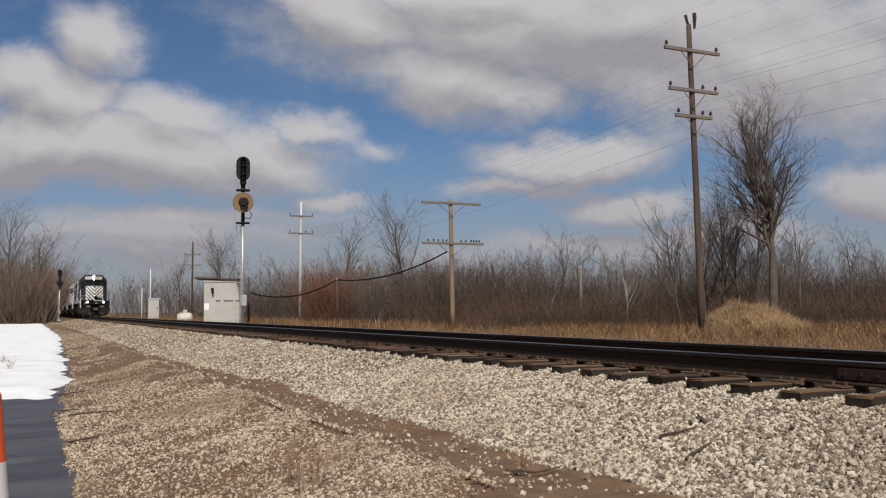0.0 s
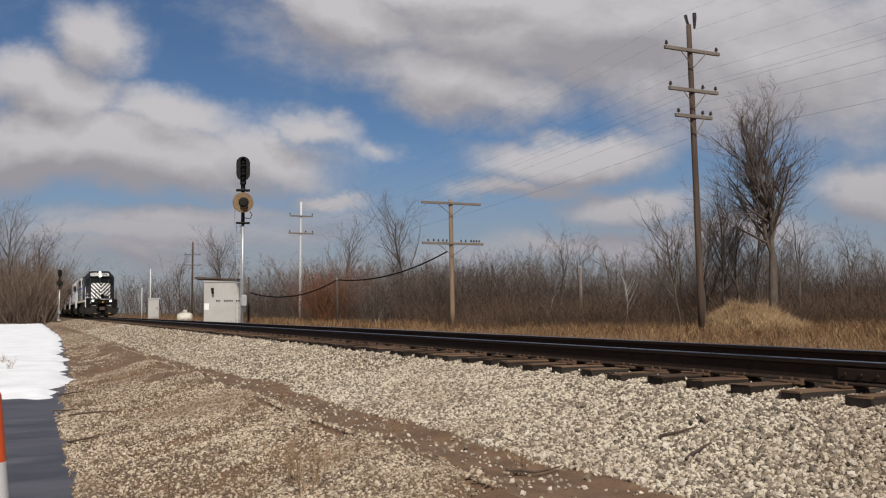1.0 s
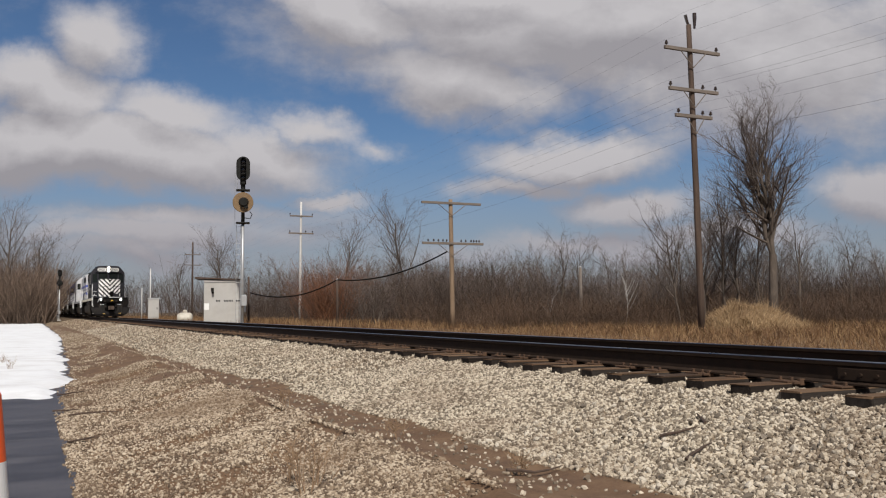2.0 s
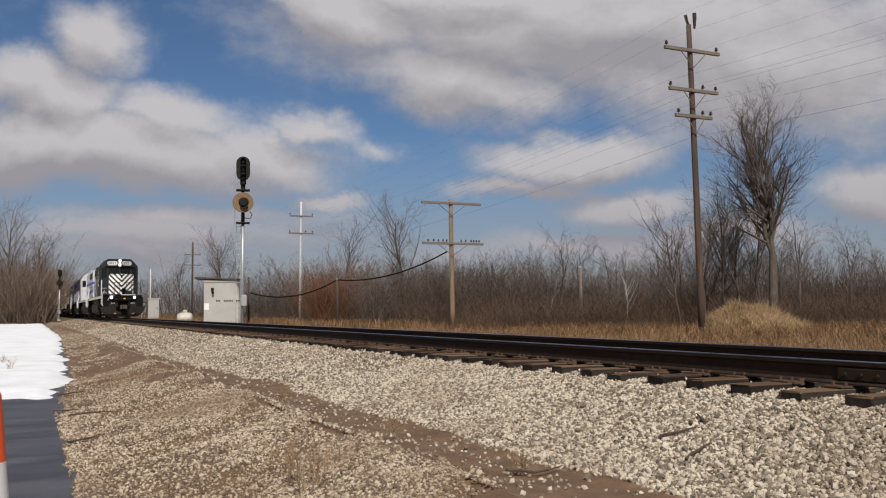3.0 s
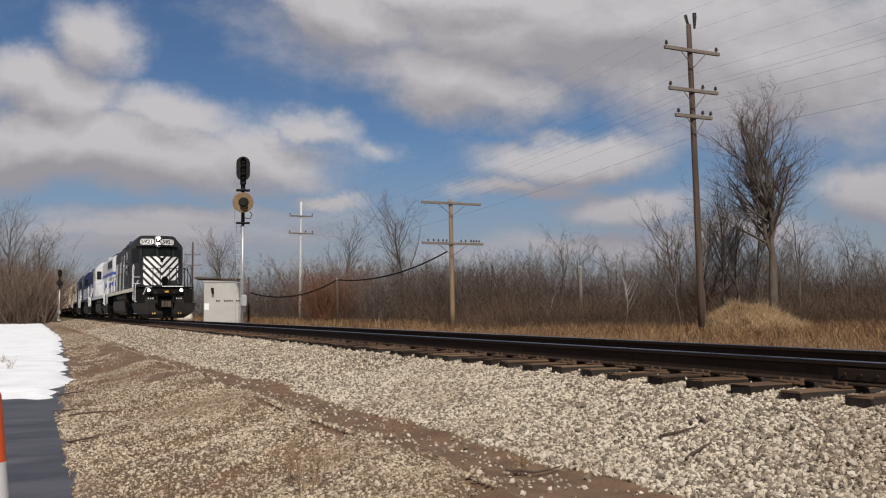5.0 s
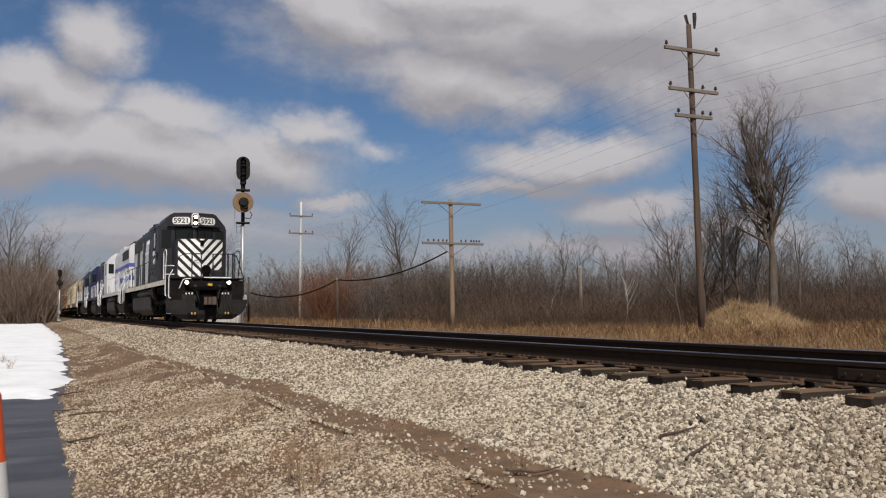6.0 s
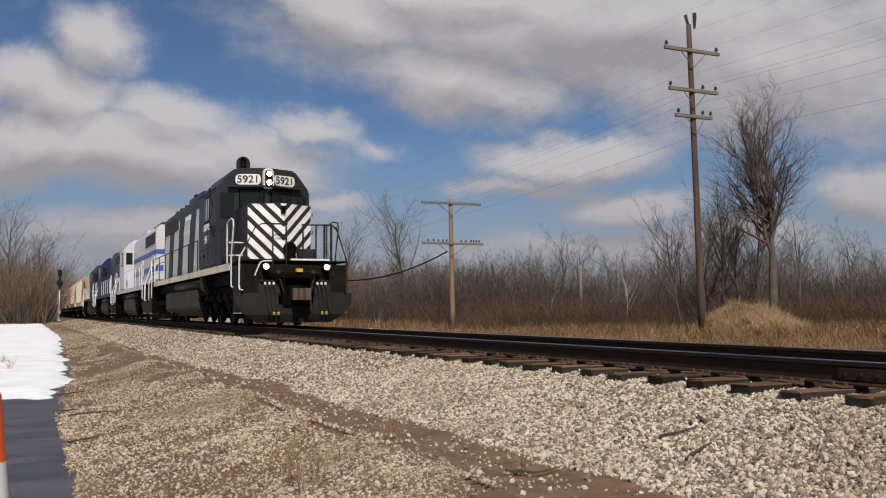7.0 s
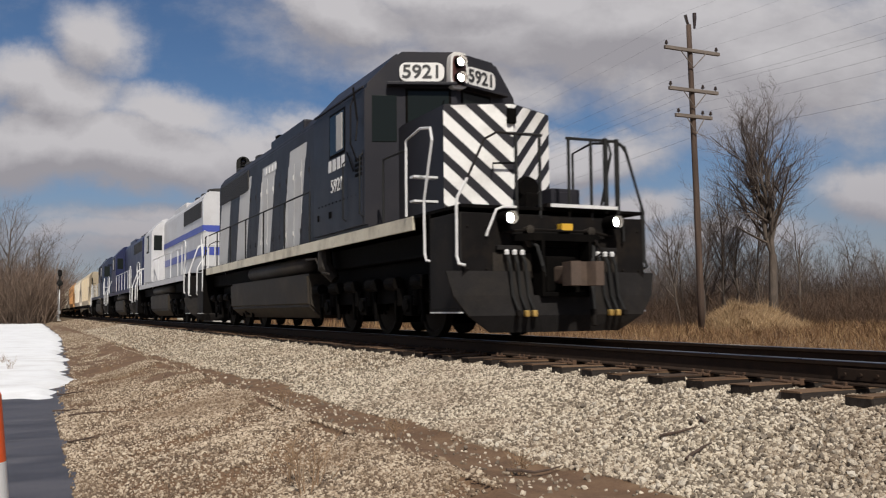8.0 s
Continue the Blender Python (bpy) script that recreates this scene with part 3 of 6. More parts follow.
def railway_signal(base, label, scale=1.0, disc=M_TARGET, disc_label="round faded tan target disc"):
    """A mast with a three-lamp head above a round searchlight target; it faces down the track."""
    s = new("railway_signal")
    bm = bmesh.new()
    box(bm, -0.30, 0.30, -0.30, 0.30, 0.0, 0.22, 0.02)
    part("footing", bm, M_HUT, s)
    bm = bmesh.new()
    tube(bm, [(0, 0, 0.2), (0, 0, 3.0), (0, 0, 5.62)], [0.085, 0.082, 0.08], 12)
    part("mast", bm, M_GALV, s, smooth=True)
    bm = bmesh.new()
    tube(bm, [(0, 0, 5.6), (0, 0, 7.0), (0, 0, 7.9)], [0.10, 0.095, 0.085], 12)
    part("upper_mast", bm, M_BLACK, s, "black upper mast", smooth=True)
    bm = bmesh.new()
    box(bm, -0.06, 0.22, -0.20, 0.20, 1.25, 1.8, 0.02)
    part("junction_box", bm, M_GALV, s)
    bm = bmesh.new()
    for x in (-0.34, -0.10):
        tube(bm, [(x, 0.28, 0.2), (x, 0.28, 5.6)], 0.014, 6)
    for k in range(18):
        tube(bm, [(-0.34, 0.28, 0.4 + 0.3 * k), (-0.10, 0.28, 0.4 + 0.3 * k)], 0.009, 5)
    part("ladder", bm, M_GALV, s)
    for z in (5.68, 7.44):
        bm = bmesh.new()
        box(bm, -0.36, 0.36, -0.22, 0.32, z - 0.035, z + 0.035, 0.01)
        part("platform", bm, M_BLACK, s)
    # round searchlight target
    bm = bmesh.new()
    lathe(bm, [(0.02, -0.33), (0.53, -0.33), (0.545, -0.30), (0.53, -0.27), (0.02, -0.27)], "y", (0.0, 0.0, 6.75), 36)
    target = part("target", bm, disc, s, disc_label, smooth=False)
    bm = bmesh.new()
    lathe(bm, [(0.20, -0.62), (0.21, -0.42), (0.27, -0.33), (0.27, 0.25)], "y", (0.03, 0, 6.75), 20)
    lathe(bm, [(0.10, -0.55), (0.12, -0.34)], "y", (0.15, 0, 6.53), 14)
    part("hood", bm, M_BLACK, target, "black lamp hood")
    bm = bmesh.new()
    tube(bm, [(0.1, 0, 5.95), (0.38, 0, 5.92), (0.48, 0, 6.15), (0.35, 0, 6.3)], 0.025, 6)
    part("conduit", bm, M_BLACK, s)
    # tall head with rounded ends
    out = [(0.36 * math.cos(a), 8.86 + 0.36 * math.sin(a)) for a in [math.pi * k / 10 for k in range(11)]]
    out += [(0.36 * math.cos(a), 8.28 + 0.36 * math.sin(a)) for a in [math.pi + math.pi * k / 10 for k in range(11)]]
    bm = bmesh.new()
    prism(bm, out, "y", -0.30, -0.25)
    head = part("signal_head", bm, M_BLACK, s, "black oval backing plate")
    for z in (8.95, 8.52, 8.09):
        bm = bmesh.new()
        ring = 14
        for r_a, r_b in ((0.15, 0.155),):
            a_ = [bm.verts.new((r_a * math.cos(2 * math.pi * k / ring), -0.31, z + r_a * math.sin(2 * math.pi * k / ring))) for k in range(ring)]
            b_ = [bm.verts.new((r_b * math.cos(2 * math.pi * k / ring), -0.62 - 0.0, z + r_b * math.sin(2 * math.pi * k / ring))) for k in range(ring)]
            for k in range(ring):
                if math.sin(2 * math.pi * (k + 0.5) / ring) > -0.75:
                    bm.faces.new((a_[k], a_[(k + 1) % ring], b_[(k + 1) % ring], b_[k]))
        part("visor", bm, M_BLACK, head)
        bm = bmesh.new()
        lathe(bm, [(0.01, -0.345), (0.10, -0.335), (0.13, -0.31)], "y", (0, 0, z), 16)
        part("lens", bm, M_LENS_DARK, head, "dark unlit lens")
    bm = bmesh.new()
    box(bm, -0.16, 0.16, -0.26, 0.12, 7.75, 9.2, 0.02)
    tube(bm, [(0, 0, 7.4), (0, 0, 7.9)], 0.12, 10)
    part("lamp_case", bm, M_BLACK, head)
    bm = bmesh.new()
    tube(bm, [(-0.42, 0.2, 5.5), (-0.42, 0.2, 8.4)], 0.012, 5)
    tube(bm, [(-0.30, -0.2, 7.42), (-0.30, -0.2, 8.0), (-0.2, -0.1, 8.1)], 0.012, 5)
    part("guard_rail", bm, M_GALV, s)
    s.matrix_basis = pose(*base) @ Matrix.Diagonal((scale, scale, scale, 1))
    s.scale = (scale,) * 3
    return tagged(s, label, "railway signal")


railway_signal((10.02, 46.2, -0.5, 0, 0, -12), "tall railway signal with black three-lamp head over round tan target", 0.985)
railway_signal((3.05, 114.0, -0.45, 0, 0, 0), "distant railway signal with black head beside the track", 0.66, M_BLACK, "round black target disc")


def equipment_hut():
    h = new("equipment_hut")
    bm = bmesh.new()
    box(bm, -1.0, 1.0, 0.0, 2.4, 0.0, 2.72, 0.015)
    part("shell", bm, M_HUT, h)
    bm = bmesh.new()
    fs = prism(bm, [(-1.5, 2.80), (1.1, 2.70), (1.1, 2.76), (-1.5, 2.90)], "y", -0.12, 2.5)
    part("roof", bm, M_POLE, h, "brown-edged overhanging roof")
    bm = bmesh.new()
    box(bm, -1.02, 1.02, -0.04, 0.0, 2.60, 2.69, 0.005)
    part("fascia", bm, M_HUT, h)
    bm = bmesh.new()
    box(bm, -0.62, -0.46, -0.12, 0.0, 2.12, 2.28, 0.02)
    tube(bm, [(-0.54, -0.10, 2.14), (-0.50, -0.22, 2.0)], [0.05, 0.07], 8)
    part("floodlight", bm, M_BLACK, h)
    bm = bmesh.new()
    box(bm, -0.98, -0.72, -0.006, 0.0, 1.05, 1.42)
    part("notice", bm, M_WHITE, h, "small white paper notice")
    bm = bmesh.new()
    x = -0.35
    for wd in (0.30, 0.06, 0.52, 0.06, 0.34):
        if wd > 0.1:
            n = int(wd / 0.085)
            for k in range(n):
                box(bm, x + k * 0.085, x + k * 0.085 + 0.06, -0.004, 0.0, 1.50, 1.60)
        x += wd + 0.04
    part("lettering", bm, M_LETTER, h, "row of small dark lettering bars")
    bm = bmesh.new()
    tube(bm, [(1.0, -0.06, 0.0), (1.0, -0.06, 2.4)], 0.04, 8)
    box(bm, 1.1, 1.28, 0.1, 0.5, 0.9, 1.9, 0.02)
    part("conduit", bm, M_GALV, h)
    h.matrix_basis = pose(9.72, 50.0, -0.5, 0, 0, -14)
    return tagged(h, "light grey painted railway equipment hut with flat overhanging roof", "hut")


equipment_hut()


def relay_cabinet():
    c = new("relay_cabinet")
    bm = bmesh.new()
    box(bm, -0.45, 0.45, -0.3, 0.3, 0.35, 2.1, 0.02)
    part("body", bm, M_HUT, c)
    bm = bmesh.new()
    box(bm, -0.52, 0.52, -0.37, 0.37, 2.1, 2.18, 0.02)
    part("roof", bm, M_GALV, c)
    bm = bmesh.new()
    box(bm, -0.40, 0.40, -0.33, -0.3, 0.45, 2.0, 0.005)
    door = part("door", bm, M_HUT, c)
    bm = bmesh.new()
    box(bm, 0.28, 0.33, -0.37, -0.33, 1.15, 1.35, 0.005)
    part("handle", bm, M_BLACK, door)
    bm = bmesh.new()
    for x in (-0.36, 0.36):
        box(bm, x - 0.05, x + 0.05, -0.25, 0.25, 0.0, 0.36)
    part("legs", bm, M_GALV, c)
    c.matrix_basis = pose(9.9, 82.0, -0.45, 0, 0, -8)
    return tagged(c, "grey metal relay cabinet beside the track", "cabinet")


relay_cabinet()


M_TANKPAINT = surface("dirty_cream_tank_paint", [(0.40, 0.37, 0.31), (0.60, 0.57, 0.50)], scale=3, fine=30, rough=0.6, bump=0.1, stain=(0.20, 0.14, 0.09), stain_scale=2, stain_amount=0.7)


def white_tank():
    """A small pale domed tank by the rails."""
    t = new("propane_tank")
    bm = bmesh.new()
    prof = [(0.1, -0.58), (0.30, -0.52), (0.40, -0.38), (0.40, 0.38), (0.30, 0.52), (0.1, 0.58)]
    lathe(bm, prof, "x", (0, 0, 0.62), 20)
    part("shell", bm, M_TANKPAINT, t, smooth=True)
    bm = bmesh.new()
    lathe(bm, [(0.17, 1.0), (0.17, 1.18), (0.10, 1.24)], "z", (0, 0, 0), 14)
    part("dome", bm, M_TANKPAINT, t)
    bm = bmesh.new()
    for x in (-0.3, 0.3):
        box(bm, x - 0.06, x + 0.06, -0.3, 0.3, 0.0, 0.3)
    part("cradle", bm, M_GALV, t)
    t.matrix_basis = pose(10.6, 68.9, -0.62, 0, 0, -20)
    return tagged(t, "small white propane tank on cradles beside the track", "tank")


white_tank()


def traffic_cone():
    c = new("channelizer_cone")
    bm = bmesh.new()
    out = [(0.23 * math.cos(a), 0.23 * math.sin(a)) for a in [math.pi / 8 + math.pi * k / 4 for k in range(8)]]
    prism(bm, out, "z", 0.0, 0.06)
    part("base", bm, M_BLACK, c, "black rubber base")
    bands = [(0.05, 0.34, M_ORANGE), (0.34, 0.50, M_WHITE), (0.50, 0.68, M_ORANGE), (0.68, 0.934, M_WHITE), (0.934, 1.105, M_ORANGE)]
    for z0, z1, m_ in bands:
        bm = bmesh.new()
        r0_, r1_ = 0.05 + (1.105 - z0) * 0.09, 0.05 + (1.105 - z1) * 0.09
        prof = [(r0_, z0), (r1_, z1)]
        if z1 > 1.0:
            prof += [(r1_ * 0.8, z1 + 0.02), (0.02, z1 + 0.025)]
        lathe(bm, prof, "z", (0, 0, 0), 48)
        part("band" if m_ is M_WHITE else "body", bm, m_, c, "white reflective band" if m_ is M_WHITE else "")
    c.matrix_basis = pose(-0.115, 2.6, -0.88)
    return tagged(c, "tall orange traffic cone with white reflective bands on asphalt", "traffic cone")


traffic_cone()


# ---- the train ----
def paint(name, base, **kw):
    return surface(name, [tuple(c * 0.82 for c in base), base], scale=1.3, fine=25, bump=0.04, **kw)


M_GREY = paint("loco_dark_grey", (0.024, 0.0235, 0.029), rough=0.42, stain=(0.04, 0.036, 0.036), stain_amount=0.5)
# near black: shade below the deck is put into this colour
M_UNDER = surface("black_with_deck_shade", [(0.002, 0.0018, 0.0018), (0.0045, 0.004, 0.0038)], scale=4, fine=40, rough=0.75, bump=0.2, stain=(0.008, 0.0065, 0.005), stain_scale=2, stain_amount=0.4)
M_TANK = surface("tank_dusty_black", [(0.016, 0.014, 0.0125), (0.04, 0.034, 0.029)], scale=2, fine=30, rough=0.6, bump=0.1, stain=(0.06, 0.048, 0.034), stain_scale=0.9, stain_amount=0.5)
M_PLOW = surface("plow_grey", [(0.010, 0.0095, 0.0095), (0.022, 0.020, 0.020)], scale=2.5, fine=40, rough=0.75, bump=0.15, stain=(0.03, 0.025, 0.02), stain_scale=1.5, stain_amount=0.6)
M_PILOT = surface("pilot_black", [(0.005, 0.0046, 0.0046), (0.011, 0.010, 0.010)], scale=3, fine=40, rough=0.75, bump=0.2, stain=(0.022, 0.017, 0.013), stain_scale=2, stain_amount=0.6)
M_CREAM = surface("cream_sill_stripe", [(0.52, 0.47, 0.36), (0.68, 0.64, 0.52)], scale=2, fine=30, rough=0.6, bump=0.05, stain=(0.22, 0.18, 0.13), stain_scale=1.2, stain_amount=0.7)
M_LWHITE = paint("loco_white", (0.74, 0.73, 0.71), rough=0.45, stain=(0.45, 0.42, 0.38), stain_amount=0.4)
M_GREYWHITE = paint("loco_greyed_white", (0.53, 0.53, 0.545), rough=0.5, stain=(0.36, 0.34, 0.33), stain_amount=0.5)
M_LBLUE = paint("loco_blue_stripe", (0.06, 0.085, 0.36), rough=0.4)
M_BLUE = paint("loco_deep_blue", (0.011, 0.015, 0.058), rough=0.35, stain=(0.025, 0.03, 0.06), stain_amount=0.5)
M_NAVY = paint("loco_navy", (0.014, 0.022, 0.05), rough=0.4, stain=(0.03, 0.035, 0.045), stain_amount=0.5)
M_TAN = paint("hopper_tan", (0.52, 0.44, 0.32), rough=0.7, stain=(0.48, 0.36, 0.2), stain_amount=0.5)
M_PALE = paint("hopper_cream", (0.62, 0.56, 0.47), rough=0.7, stain=(0.36, 0.28, 0.18), stain_amount=0.5)
M_RUSTY = paint("hopper_orange", (0.66, 0.34, 0.13), rough=0.7, stain=(0.25, 0.12, 0.05), stain_amount=0.5)
M_GRILLE = surface("dark_grille", [(0.012, 0.011, 0.012), (0.03, 0.028, 0.027)], scale=20, fine=90, rough=0.7, bump=0.5)
M_CHROME = surface("brushed_rail_white", [(0.52, 0.52, 0.52), (0.66, 0.66, 0.66)], scale=6, fine=40, rough=0.5, bump=0.05)
# worn steel, with the shade around the wheels darkened into its colour
M_STEEL = surface("worn_steel_with_shade", [(0.007, 0.006, 0.0055), (0.016, 0.0135, 0.012)], scale=8, fine=60, rough=0.7, bump=0.2)
M_BRASS = surface("brass_fitting", [(0.42, 0.26, 0.07), (0.62, 0.42, 0.14)], scale=8, fine=60, rough=0.4, metal=0.6, bump=0.1)
M_YELLOW = paint("yellow_plate", (0.62, 0.36, 0.03), rough=0.6)
M_HOSE = surface("rubber_hose", [(0.012, 0.012, 0.012), (0.03, 0.03, 0.03)], rough=0.6, bump=0.1)
M_HEADLAMP = glow("lit_headlamp", (1.0, 0.90, 0.78), 160.0)
M_DITCH = glow("lit_ditch_lamp", (1.0, 0.93, 0.82), 110.0)
M_RED = paint("headlight_panel_brown", (0.07, 0.022, 0.016), rough=0.4)


def glass_material():
    m = bpy.data.materials.new("cab_glass")
    m.use_nodes = True
    b = m.node_tree.nodes["Principled BSDF"]
    b.inputs["Base Color"].default_value = (0.012, 0.015, 0.014, 1)
    b.inputs["Roughness"].default_value = 0.08
    b.inputs["Specular IOR Level"].default_value = 0.12
    return m


M_GLASS = glass_material()


def striped(name, kind):
    """Dark grey paint with painted white stripes: chevrons on the nose, leaning bars along the hood."""
    # one white paint: sunlit tone on the nose, side shade greyed into the bars
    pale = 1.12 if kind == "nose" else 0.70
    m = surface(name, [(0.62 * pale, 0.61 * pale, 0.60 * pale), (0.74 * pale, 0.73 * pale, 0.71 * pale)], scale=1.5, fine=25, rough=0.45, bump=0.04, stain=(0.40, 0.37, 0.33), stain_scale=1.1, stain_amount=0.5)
    nt = m.node_tree
    L = nt.links.new
    b = nt.nodes["Principled BSDF"]
    white = b.inputs["Base Color"].links[0].from_socket
    tc, sep = nt.nodes.new("ShaderNodeTexCoord"), nt.nodes.new("ShaderNodeSeparateXYZ")
    L(tc.outputs["Object"], sep.inputs[0])

    def op(kind_, a, b_=None, c=None):
        n = nt.nodes.new("ShaderNodeMath")
        n.operation = kind_
        for i, v in enumerate((a, b_, c)):
            if v is None:
                continue
            if isinstance(v, (int, float)):
                n.inputs[i].default_value = v
            else:
                L(v, n.inputs[i])
        return n.outputs[0]
    if kind == "nose":
        v = op("MULTIPLY_ADD", op("ABSOLUTE", sep.outputs[0]), -1.08, sep.outputs[2])
        mask = op("LESS_THAN", op("FRACT", op("MULTIPLY_ADD", v, 1 / 0.405, 0.42)), 0.56)
    else:
        lean = op("MULTIPLY_ADD", sep.outputs[2], -0.24, 1.05)
        v = op("SUBTRACT", op("SUBTRACT", sep.outputs[1], 9.15), lean)
        mask = op("LESS_THAN", op("FRACT", op("MULTIPLY", v, 1 / 2.83)), 0.52)
        mask = op("MULTIPLY", mask, op("GREATER_THAN", sep.outputs[1], 8.95))
        mask = op("MULTIPLY", mask, op("LESS_THAN", sep.outputs[2], 4.36))
    wear = node(nt, "ShaderNodeTexNoise", Scale=7.0, Detail=8.0, Roughness=0.7)
    L(tc.outputs["Object"], wear.inputs["Vector"])
    mask = op("MULTIPLY", mask, op("LESS_THAN", wear.outputs["Fac"], 0.70))
    mix = nt.nodes.new("ShaderNodeMixRGB")
    mix.inputs["Color1"].default_value = (0.026, 0.025, 0.029, 1)
    L(mask, mix.inputs["Fac"])
    L(white, mix.inputs["Color2"])
    L(mix.outputs[0], b.inputs["Base Color"])
    return m


for m_, gloss in ((M_GREY, 0.15), (M_UNDER, 0.035), (M_TANK, 0.10), (M_PLOW, 0.10), (M_PILOT, 0.06), (M_STEEL, 0.05), (M_HOSE, 0.12)):
    m_.node_tree.nodes["Principled BSDF"].inputs["Specular IOR Level"].default_value = gloss
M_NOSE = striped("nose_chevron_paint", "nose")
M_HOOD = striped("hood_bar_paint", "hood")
for m_ in (M_NOSE, M_HOOD):
    m_.node_tree.nodes["Principled BSDF"].inputs["Specular IOR Level"].default_value = 0.12


def letters(text, size, parent, at, mat, name="lettering", label="", depth=0.006, squeeze=1.0, weight=0.0):
    cu = bpy.data.curves.new("letters", "FONT")
    cu.body, cu.size, cu.align_x, cu.align_y, cu.extrude = text, size, "CENTER", "CENTER", depth
    cu.offset = weight
    ob = bpy.data.objects.new("letters", cu)
    me = bpy.data.meshes.new_from_object(ob)
    bpy.data.objects.remove(ob)
    me.transform(Matrix.Diagonal((squeeze, 1, 1, 1)))
    me.materials.clear()
    me.materials.append(mat)
    return part(name, me, None, parent, label, at=at)


def wheelset(r, wheel_mat):
    bm = bmesh.new()
    for sg in (-1, 1):
        lathe(bm, [(r * 0.25, sg * 0.79), (r * 0.30, sg * 0.82), (r * 0.80, sg * 0.79), (r * 0.85, sg * 0.815), (r * 0.99, sg * 0.81), (r, sg * 0.72), (r * 1.03, sg * 0.705), (r * 1.03, sg * 0.685), (r * 0.3, sg * 0.69)], "x", (0, 0, 0), 28)
    tube(bm, [(-0.9, 0, 0), (0.9, 0, 0)], 0.09, 12)
    return mesh_of("wheelset", bm, wheel_mat)


WHEEL = wheelset(0.508, M_STEEL)
CARWHEEL = wheelset(0.457, M_STEEL)
SPUN = []          # (wheelset, its place, radius)


def truck(parent, y, axles, gap, r=0.508, wheel=None, big=True):
    """A bogie: side frames, springs, brake gear, axle boxes, keyed wheelsets and added dark filler blocks."""
    t = new("truck")
    t.parent = parent
    t.matrix_basis = pose(0, y, 0)
    span = gap * (axles - 1)
    for sg in (-1, 1):
        bm = bmesh.new()
        n = axles
        low, high = r - 0.16, r + 0.34
        pts = [(-span / 2 - 0.75, high - 0.25), (-span / 2 - 0.75, high), (-span / 2 - 0.30, high + 0.10), (span / 2 + 0.30, high + 0.10), (span / 2 + 0.75, high), (span / 2 + 0.75, high - 0.25)]
        for k in reversed(range(n)):
            c = -span / 2 + k * gap
            pts += [(c + 0.42, high - 0.30), (c + 0.24, low + 0.02), (c - 0.24, low + 0.02), (c - 0.42, high - 0.30)]
        if not big:
            pts = [(-span / 2 - 0.3, r - 0.12), (-span / 2 - 0.3, r + 0.22), (-0.45, r + 0.34), (0.45, r + 0.34), (span / 2 + 0.3, r + 0.22), (span / 2 + 0.3, r - 0.12), (span / 2 - 0.2, r), (0.4, r - 0.28), (-0.4, r - 0.28), (-span / 2 + 0.2, r)]
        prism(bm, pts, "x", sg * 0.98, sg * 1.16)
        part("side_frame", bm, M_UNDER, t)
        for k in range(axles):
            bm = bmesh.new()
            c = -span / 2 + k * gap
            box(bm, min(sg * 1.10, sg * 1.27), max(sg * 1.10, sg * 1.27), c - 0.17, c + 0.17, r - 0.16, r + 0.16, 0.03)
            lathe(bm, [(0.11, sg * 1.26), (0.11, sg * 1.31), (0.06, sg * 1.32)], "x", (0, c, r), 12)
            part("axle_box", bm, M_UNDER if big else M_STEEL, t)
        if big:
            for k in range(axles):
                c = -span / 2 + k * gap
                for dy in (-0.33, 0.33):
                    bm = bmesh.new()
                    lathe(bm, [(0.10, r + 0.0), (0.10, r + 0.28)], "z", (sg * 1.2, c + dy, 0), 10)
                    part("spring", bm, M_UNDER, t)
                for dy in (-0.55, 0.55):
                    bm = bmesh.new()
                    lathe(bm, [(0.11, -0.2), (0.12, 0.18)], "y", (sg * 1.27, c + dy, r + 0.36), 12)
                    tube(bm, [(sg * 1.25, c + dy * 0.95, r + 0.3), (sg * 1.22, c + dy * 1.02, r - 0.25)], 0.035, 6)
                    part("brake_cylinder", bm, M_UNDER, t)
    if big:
        # block added at the bolster to close the bright gap through the truck
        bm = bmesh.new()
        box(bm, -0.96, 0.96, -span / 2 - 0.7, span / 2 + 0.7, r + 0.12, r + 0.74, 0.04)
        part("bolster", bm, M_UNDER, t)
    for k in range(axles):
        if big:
            # box added where a motor sits, to keep light out between the wheels
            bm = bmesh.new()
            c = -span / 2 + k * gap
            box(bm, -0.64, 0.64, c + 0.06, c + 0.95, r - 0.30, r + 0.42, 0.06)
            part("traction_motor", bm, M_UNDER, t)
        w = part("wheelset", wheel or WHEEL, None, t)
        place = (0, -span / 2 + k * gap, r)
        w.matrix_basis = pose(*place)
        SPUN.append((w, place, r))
    return t


def handrail_run(parent, x, y0, y1, z0, step, mat, top=1.05, name="handrail", r=0.019):
    bm = bmesh.new()
    n = max(1, round((y1 - y0) / step))
    for k in range(n + 1):
        y = y0 + (y1 - y0) * k / n
        tube(bm, [(x, y, z0 - 0.12), (x, y, z0 + top)], r, 6)
    for z in (top,):
        tube(bm, [(x, y0, z0 + z), (x, y1, z0 + z)], r, 6)
    return part(name, bm, mat, parent)


